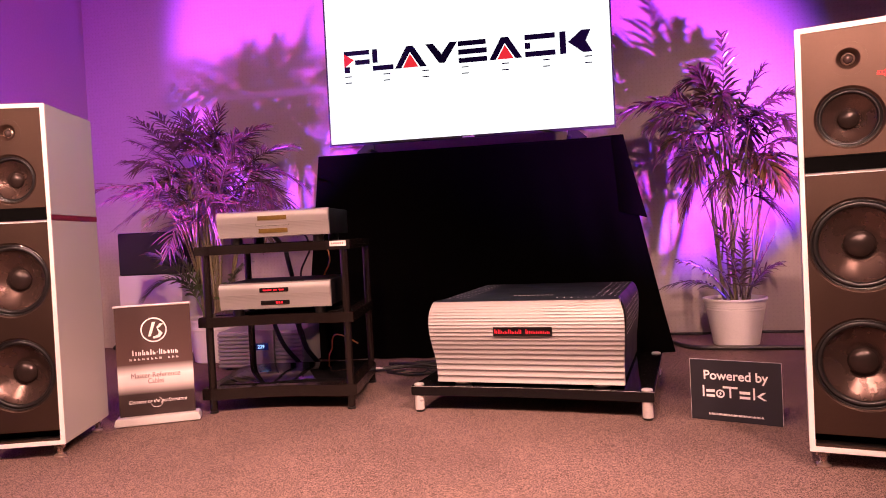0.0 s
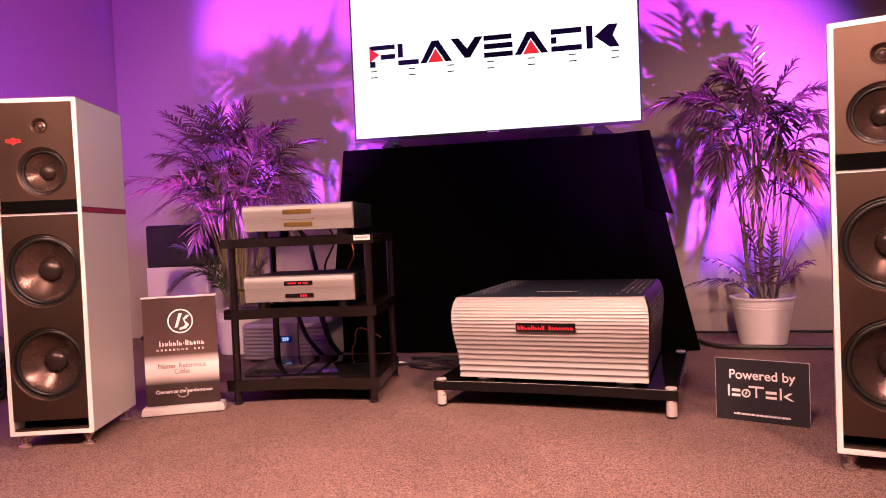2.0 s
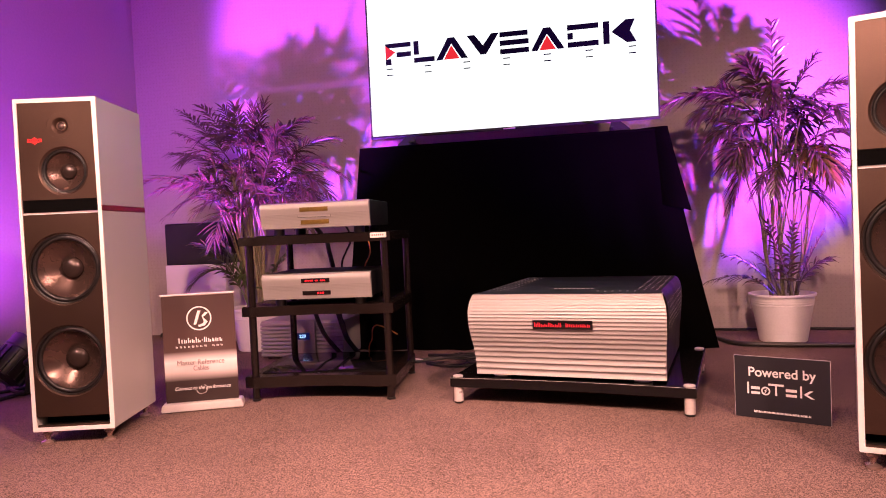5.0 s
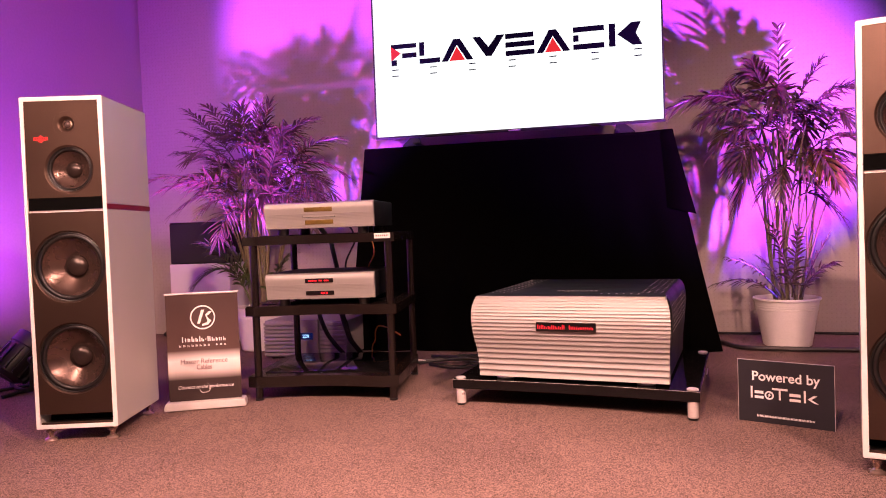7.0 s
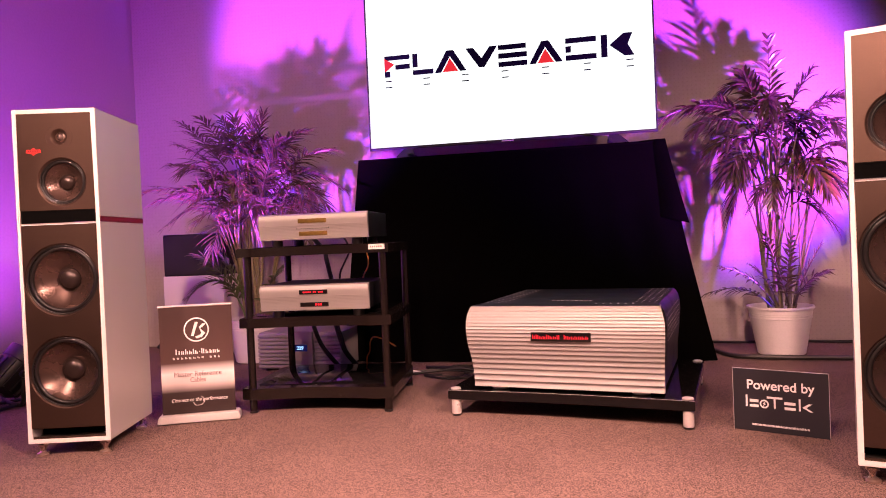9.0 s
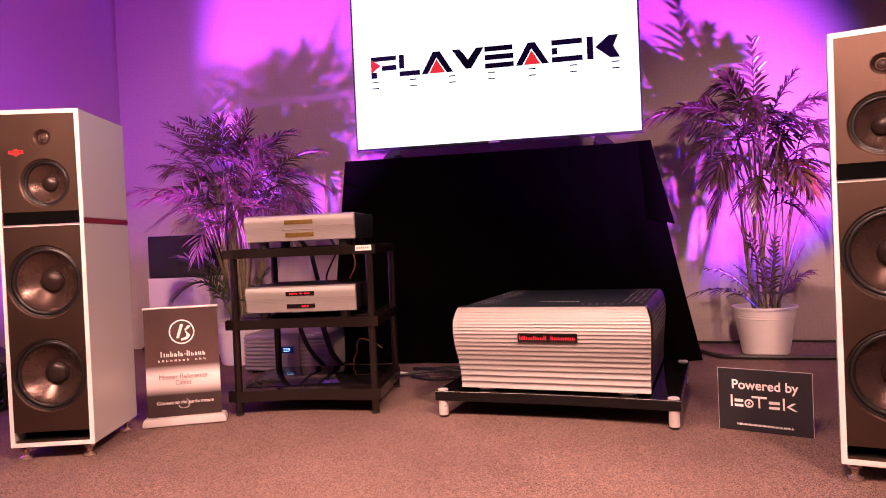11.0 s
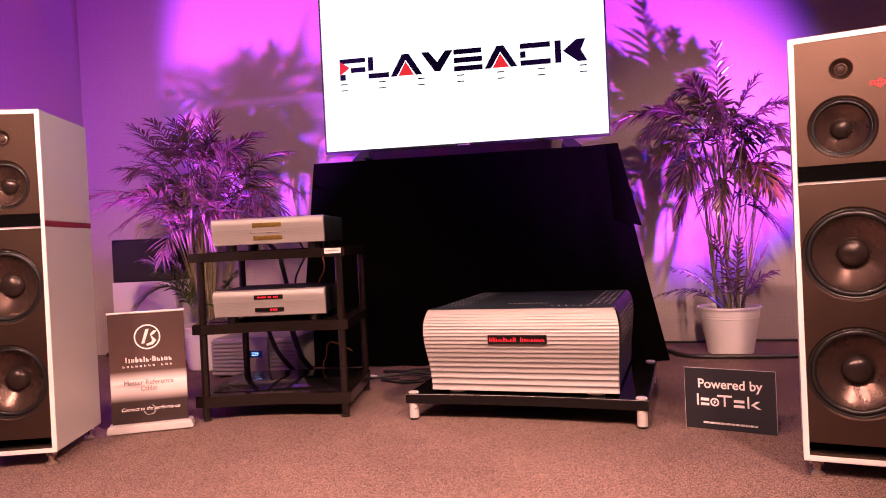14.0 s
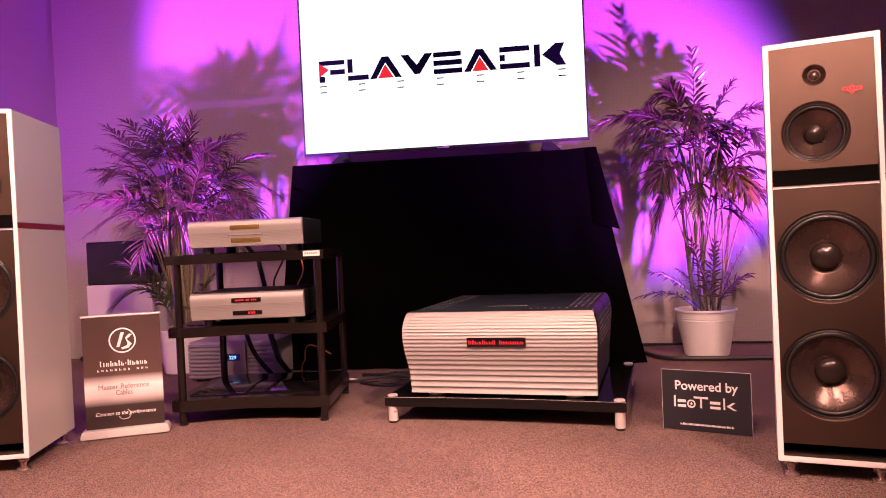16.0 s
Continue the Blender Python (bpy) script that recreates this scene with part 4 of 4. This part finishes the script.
# ---- potted palms ----
def frond(bm, p0, p1, p2, pairs, leaf, width, rng, wall_y, hang):
    """A feather leaf along a bowed midrib: paired, pointed, drooping leaflets."""
    p0, p1, p2 = Vector(p0), Vector(p1), Vector(p2)

    def at(t):
        return (1 - t) ** 2 * p0 + 2 * t * (1 - t) * p1 + t * t * p2

    pts = [at(i / 7) for i in range(8)]
    tube([tuple(p) for p in pts], 0.0048, 5, bm, taper=0.3)
    roll = rng.uniform(-0.5, 0.5)
    for k in range(pairs):
        t = 0.20 + 0.80 * k / (pairs - 1)
        here = at(t)
        along = (at(min(1, t + 0.02)) - at(t - 0.02)).normalized()
        side = along.cross(Vector((0, 0, 1)))
        if side.length < 0.2:
            side = Vector((1, 0, 0))
        side = Matrix.Rotation(roll, 3, along) @ side.normalized()
        up = side.cross(along)
        size = leaf * (0.55 + 0.62 * math.sin(math.pi * (0.12 + 0.80 * t))) * rng.uniform(0.8, 1.12)
        for sgn in (-1, 1):
            if rng.random() < 0.06:
                continue
            spread = rng.uniform(0.55, 0.85) * (1.0 - 0.55 * t)
            d = (along * (1 - spread) * 1.1 + side * sgn * spread + up * rng.uniform(0.0, 0.28)).normalized()
            across = d.cross(up)
            if across.length < 0.05:
                continue
            across.normalize()
            droop = rng.uniform(*hang) * size
            rows = []
            for q, wd in ((0.0, 0.30), (0.28, 1.0), (0.62, 0.78)):
                c = here + d * size * q - Vector((0, 0, droop * q * q))
                hw = across * width * wd * 0.5
                rows.append([c - hw, c + up * width * 0.16 * wd, c + hw])
            tip = here + d * size - Vector((0, 0, droop))
            rows = [[Vector((v.x, min(v.y, wall_y), v.z)) for v in r] for r in rows]
            tip.y = min(tip.y, wall_y)
            vs = [[bm.verts.new(v) for v in r] for r in rows]
            tv = bm.verts.new(tip)
            for a, b in zip(vs, vs[1:]):
                for j in range(2):
                    bm.faces.new((a[j], a[j + 1], b[j + 1], b[j]))
            for j in range(2):
                bm.faces.new((vs[-1][j], vs[-1][j + 1], tv))
    return bm


def pot(s, x, y):
    prof = [(0, 0), (0.116, 0), (0.124, 0.006), (0.158, 0.203), (0.1605, 0.205), (0.161, 0.212), (0.1595, 0.215), (0.1615, 0.217), (0.1625, 0.224), (0.161, 0.227), (0.163, 0.229), (0.164, 0.236), (0.163, 0.240), (0.168, 0.256), (0.174, 0.258), (0.1755, 0.264), (0.174, 0.270), (0.166, 0.271), (0.158, 0.238)]
    part("pot", lathe(prof, pose(x, y, 0), 48), "pot", s, "white plastic pot with ringed rim")
    bm = lathe([(0, 0.240), (0.06, 0.244), (0.12, 0.238), (0.160, 0.234)], pose(x, y, 0), 32)
    for v in bm.verts:
        v.co.z += 0.008 * noise.noise(v.co * 25)
    part("soil", bm, "soil", s)


def palm(label, x, y, canes, sprays, filler, seed, leaf_size=1.0, leaf_width=0.0165, density=1.35, rise=(-0.08, 0.30), deep=0.8, sink=(0.0, 0.28), hang=(0.26, 0.62)):
    """canes: (foot dx, dy, head x, y, z); sprays: (fronds, leaflets, leaflet length, width factor, material), a frond being start, end and bow in the room; filler: how many more round the cane heads."""
    rng = random.Random(seed)
    s = thing("potted_palm", pose(0, 0, 0), label, "potted plant", "potted palms")
    pot(s, x, y)
    wall_y = 5.045
    for dx, dy, hx, hy, hz in canes:
        a, b = Vector((x + dx, y + dy, 0.20)), Vector((hx, hy, hz))
        mid = (a + b) / 2 + Vector((dx * 0.1, dy * 0.1, 0))
        bm = tube([a, a.lerp(mid, 0.5), mid, mid.lerp(b, 0.55), b], 0.0125, 8, taper=0.45)
        for k in range(5):
            p = a.lerp(mid, 0.18 + 0.17 * k)
            lathe([(0.0125, -0.004), (0.0142, 0.0), (0.0125, 0.004)], Matrix.Translation(p), 8, bm)
        part("cane", bm, "cane", s, "ringed green-brown cane")
        for k in range(4):
            fork = a.lerp(b, rng.uniform(0.30, 0.55)) + Vector((rng.uniform(-0.015, 0.015), -0.012, 0))
            head = b + Vector((rng.uniform(-0.16, 0.16), rng.uniform(-0.14, 0.04), rng.uniform(-0.10, 0.12)))
            part("stalk", tube([fork, fork.lerp(head, 0.5) + Vector((rng.uniform(-0.02, 0.02), 0, 0.03)), head], 0.0058, 6, taper=0.6), "cane", s, "thin pale leaf stalk")
    for fronds, pairs, leaf, factor, mat in sprays:
        for start, end, bow in fronds:
            p0, p2 = Vector(start), Vector(end)
            p1 = (p0 + p2) / 2 + Vector((0, 0, bow))
            p1 = p1.lerp(p0 + Vector((0, 0, bow * 1.2)), 0.25)
            part("frond", frond(bmesh.new(), p0, p1, p2, round(pairs * density), leaf * leaf_size, leaf_width * factor, rng, wall_y, hang), mat, s)
    for k in range(filler):
        c = canes[k % len(canes)]
        p0 = Vector((c[2], c[3], c[4])) - Vector((0, 0, rng.uniform(*sink)))
        az = rng.uniform(0, 2 * math.pi)
        reach = rng.uniform(0.20, 0.38)
        p2 = p0 + Vector((math.cos(az) * reach, math.sin(az) * reach * deep, rng.uniform(*rise)))
        p2.y = min(p2.y, 4.98)
        p1 = (p0 + p2) / 2 + Vector((0, 0, rng.uniform(0.10, 0.24)))
        part("frond", frond(bmesh.new(), p0, p1, p2, round(10 * density), 0.165 * leaf_size, leaf_width, rng, wall_y, hang), "leaf", s)
    return s


# fronds of the tall palm, spray by spray
tall_top = [((1.36, 4.76, 1.22), (1.35, 4.72, 1.78), 0.0), ((1.30, 4.70, 1.31), (1.19, 4.60, 1.58), 0.03), ((1.41, 4.70, 1.30), (1.55, 4.66, 1.57), 0.03), ((1.46, 4.70, 1.27), (1.70, 4.60, 1.43), 0.05)]
tall_side = [((1.23, 4.70, 1.31), (0.77, 4.60, 1.37), 0.16), ((1.20, 4.72, 1.35), (0.95, 4.64, 1.42), 0.10), ((1.23, 4.70, 1.16), (1.03, 4.60, 1.18), 0.12), ((1.24, 4.70, 1.09), (1.12, 4.58, 1.00), 0.14), ((1.26, 4.70, 0.99), (1.10, 4.60, 0.82), 0.20)]
tall_low = [((1.48, 4.68, 1.07), (1.76, 4.50, 1.13), 0.10), ((1.48, 4.66, 1.01), (1.72, 4.46, 0.98), 0.14), ((1.51, 4.66, 0.94), (1.72, 4.50, 0.81), 0.16), ((1.48, 4.66, 1.04), (1.56, 4.45, 0.90), 0.14), ((1.50, 4.70, 1.04), (1.86, 4.56, 1.04), 0.20)]
tall_mid = [((1.34, 4.66, 0.92), (1.22, 4.56, 0.86), 0.10), ((1.40, 4.66, 0.88), (1.52, 4.54, 0.84), 0.10), ((1.44, 4.66, 0.96), (1.62, 4.54, 0.96), 0.10), ((1.36, 4.64, 0.98), (1.30, 4.52, 0.84), 0.12), ((1.42, 4.66, 0.82), (1.60, 4.54, 0.72), 0.12), ((1.38, 4.66, 1.04), (1.45, 4.50, 0.94), 0.10)]
tall_shoots = [((1.29, 4.59, 0.27), (0.95, 4.50, 0.36), 0.12), ((1.37, 4.61, 0.27), (1.40, 4.58, 0.64), 0.02), ((1.41, 4.61, 0.27), (1.56, 4.54, 0.46), 0.08), ((1.33, 4.59, 0.27), (1.18, 4.50, 0.50), 0.08), ((1.31, 4.59, 0.27), (1.03, 4.48, 0.50), 0.10), ((1.38, 4.58, 0.27), (1.24, 4.44, 0.66), 0.05), ((1.41, 4.60, 0.27), (1.52, 4.48, 0.60), 0.05)]
palm("tall green parlour palm in white pot beside the draped table", 1.345, 4.63,
     [(-0.05, 0.0, 1.24, 4.72, 1.08), (-0.02, -0.03, 1.30, 4.66, 1.20), (0.01, 0.03, 1.38, 4.78, 1.22), (0.04, -0.02, 1.45, 4.68, 1.12), (0.07, 0.02, 1.56, 4.72, 1.00), (0.02, 0.05, 1.34, 4.74, 1.26)],
     [(tall_top, 11, 0.17, 1, "leaf"), (tall_side, 13, 0.17, 1, "leaf"), (tall_low, 13, 0.17, 1, "leaf"), (tall_low[3:4], 12, 0.15, 1, "leaf_orange"), (tall_mid, 10, 0.13, 0.8, "leaf"), (tall_shoots, 10, 0.105, 0.62, "leaf")],
     19, 11, leaf_size=0.88, leaf_width=0.0205, rise=(-0.08, 0.14), deep=0.5, sink=(-0.20, 0.06))
# fronds of the bushy palm
bushy_side = [((-1.93, 4.42, 0.98), (-2.28, 4.05, 1.06), 0.14), ((-1.88, 4.40, 0.96), (-2.09, 4.00, 1.02), 0.14), ((-1.86, 4.42, 1.07), (-2.33, 4.50, 1.28), 0.10), ((-1.88, 4.42, 1.14), (-2.31, 4.55, 1.41), 0.06), ((-1.89, 4.44, 1.18), (-2.30, 4.60, 1.55), 0.05)]
bushy_top = [((-1.80, 4.50, 1.20), (-1.75, 4.50, 1.53), 0.03), ((-1.84, 4.50, 1.22), (-1.89, 4.52, 1.55), 0.03), ((-1.88, 4.46, 1.25), (-2.17, 4.60, 1.58), 0.05), ((-1.85, 4.48, 1.25), (-2.05, 4.65, 1.57), 0.04), ((-1.78, 4.50, 1.20), (-1.64, 4.42, 1.53), 0.03), ((-1.68, 4.40, 0.99), (-1.50, 4.30, 1.35), 0.05)]
bushy_far = [((-1.66, 4.50, 1.23), (-1.36, 4.42, 1.42), 0.10), ((-1.61, 4.46, 1.09), (-1.19, 4.40, 1.29), 0.12), ((-1.59, 4.46, 1.06), (-1.14, 4.38, 1.06), 0.20), ((-1.59, 4.46, 1.02), (-1.21, 4.34, 0.95), 0.20)]
bushy_hang = [((-1.88, 4.40, 0.93), (-2.11, 4.10, 0.88), 0.16), ((-1.83, 4.38, 0.89), (-1.96, 4.15, 0.89), 0.12), ((-1.59, 4.36, 0.91), (-1.59, 4.10, 1.00), 0.10)]
bushy_shoots = [((-1.82, 4.43, 0.28), (-2.07, 4.22, 0.45), 0.30), ((-1.83, 4.44, 0.28), (-2.03, 4.25, 0.68), 0.16), ((-1.80, 4.44, 0.28), (-1.93, 4.30, 0.70), 0.12), ((-1.74, 4.44, 0.28), (-1.48, 4.30, 0.60), 0.12)]
palm("bushy green parlour palm in a white pot behind the equipment rack", -1.787, 4.47,
     [(-0.05, 0.0, -1.90, 4.46, 1.02), (-0.02, -0.03, -1.86, 4.40, 1.16), (0.01, 0.03, -1.76, 4.54, 1.24), (0.04, -0.02, -1.66, 4.44, 1.16), (0.07, 0.02, -1.56, 4.50, 1.06), (0.0, 0.05, -1.86, 4.54, 1.22)],
     [(bushy_side, 15, 0.18, 1, "leaf"), (bushy_top, 13, 0.17, 1, "leaf"), (bushy_far, 13, 0.17, 1.15, "leaf"), (bushy_hang, 11, 0.15, 1, "leaf"), (bushy_shoots, 14, 0.15, 1.35, "leaf_fresh")],
     48, 23, leaf_size=0.85, leaf_width=0.0116, density=1.8, rise=(-0.10, 0.20), sink=(0.0, 0.25), hang=(0.20, 0.52))


# ---- cables ----
def cable(points, radius, mat, label):
    return tagged(part("cable", tube(points, radius, 8), mat), label, "cable", "cables")


cable([(2.3, 4.40, 0.014), (1.86, 4.39, 0.014), (1.55, 4.40, 0.014), (1.30, 4.41, 0.016), (1.08, 4.47, 0.014), (1.00, 4.66, 0.013)], 0.013, "cable_grey", "thick grey cable lying on the carpet along the wall")
cable([(2.4, 5.0, 0.008), (1.85, 4.98, 0.008), (1.50, 5.02, 0.008), (1.20, 5.00, 0.008), (0.98, 5.03, 0.008)], 0.008, "cable", "black cable lying on the carpet at the wall")
cable([(-0.62, 4.05, 0.010), (-0.45, 4.12, 0.010), (-0.25, 4.08, 0.010), (0.02, 4.12, 0.012)], 0.008, "cable_grey", "grey braided cable on the carpet behind the amplifier")
cable([(-0.56, 3.96, 0.008), (-0.42, 3.88, 0.008), (-0.28, 3.94, 0.008), (-0.26, 4.10, 0.008), (-0.42, 4.16, 0.008)], 0.006, "cable", "thin black cable coiled on the carpet")
cable([(-0.66, 3.98, 0.008), (-0.50, 4.02, 0.020), (-0.36, 4.02, 0.030), (-0.16, 4.00, 0.008), (0.02, 4.05, 0.010)], 0.007, "cable", "black cable lying over the others on the carpet")
cable([(-0.60, 4.18, 0.010), (-0.40, 4.06, 0.030), (-0.20, 4.18, 0.010), (-0.10, 4.26, 0.010)], 0.009, "cable", "black cable heaped on the carpet")


Y = 3.90
cable([(-1.08, 3.54, 0.49), (-1.15, 3.72, 0.46), (-1.161, Y, 0.34), (-1.141, Y, 0.27), (-1.109, Y, 0.19), (-1.066, Y, 0.129), (-1.00, 3.96, 0.02)], 0.012, "cable", "thick black cable hanging behind the rack")
cable([(-0.98, 3.55, 0.49), (-1.03, 3.74, 0.46), (-1.032, Y, 0.33), (-1.015, Y, 0.275), (-0.992, Y, 0.199), (-0.966, Y, 0.139), (-0.90, 3.97, 0.02)], 0.013, "cable", "thick black cable hanging behind the rack")
cable([(-0.99, 3.88, 0.35), (-0.995, 3.88, 0.281), (-0.981, 3.88, 0.239), (-0.968, 3.88, 0.184), (-0.944, 3.88, 0.136), (-0.88, 3.93, 0.02)], 0.005, "cable", "thin black cable hanging behind the rack")
cable([(-1.00, 3.54, 0.79), (-1.07, 3.76, 0.76), (-1.067, Y, 0.685), (-1.056, Y, 0.639), (-1.043, Y, 0.578), (-1.033, Y, 0.518), (-1.03, 3.86, 0.44)], 0.012, "cable", "thick black cable between the components behind the rack")
cable([(-0.86, 3.55, 0.79), (-0.90, 3.78, 0.74), (-0.927, Y, 0.68), (-0.955, Y, 0.621), (-0.98, Y, 0.571), (-0.985, Y, 0.523), (-0.96, 3.86, 0.40)], 0.005, "cable", "thin black cable hanging behind the rack")
cable([(-0.78, 3.56, 0.79), (-0.82, 3.78, 0.74), (-0.833, Y, 0.677), (-0.823, Y, 0.626), (-0.83, Y, 0.588), (-0.854, Y, 0.544), (-0.86, 3.86, 0.47)], 0.0035, "cable_orange", "thin orange cable behind the top shelf")
cable([(-0.70, 3.92, 0.17), (-0.753, Y, 0.207), (-0.808, Y, 0.223), (-0.831, Y, 0.199), (-0.836, Y, 0.148), (-0.854, Y, 0.109), (-0.852, Y, 0.02)], 0.0035, "cable_orange", "thin orange cable hanging behind the rack")
cable([(-0.74, 4.02, 0.008), (-0.68, 4.03, 0.012), (-0.63, 4.01, 0.02), (-0.60, 4.04, 0.008)], 0.006, "tag", "short white cable end on the carpet")
cable([(-2.75, 4.92, 0.02), (-2.55, 4.85, 0.05), (-2.60, 4.80, 0.08), (-2.75, 4.86, 0.03), (-2.62, 4.93, 0.02), (-2.80, 5.0, 0.012)], 0.012, "cable", "black cable coiled on the carpet by the pedestal")


# thin leads in a loose tangle between the rack and the amplifier
tangle = random.Random(5)
for k in range(5):
    cx, cy, phase = -0.46 + 0.07 * k, 4.00 + 0.05 * (k % 3), tangle.uniform(0, 6)
    loop = [(cx + (0.10 + 0.03 * tangle.random()) * math.cos(phase + 0.9 * q), cy + 0.11 * math.sin(phase + 0.9 * q) + 0.01 * q, 0.006 + 0.018 * tangle.random()) for q in range(9)]
    cable(loop, 0.0032, "cable", "thin black lead lying in loops on the carpet")
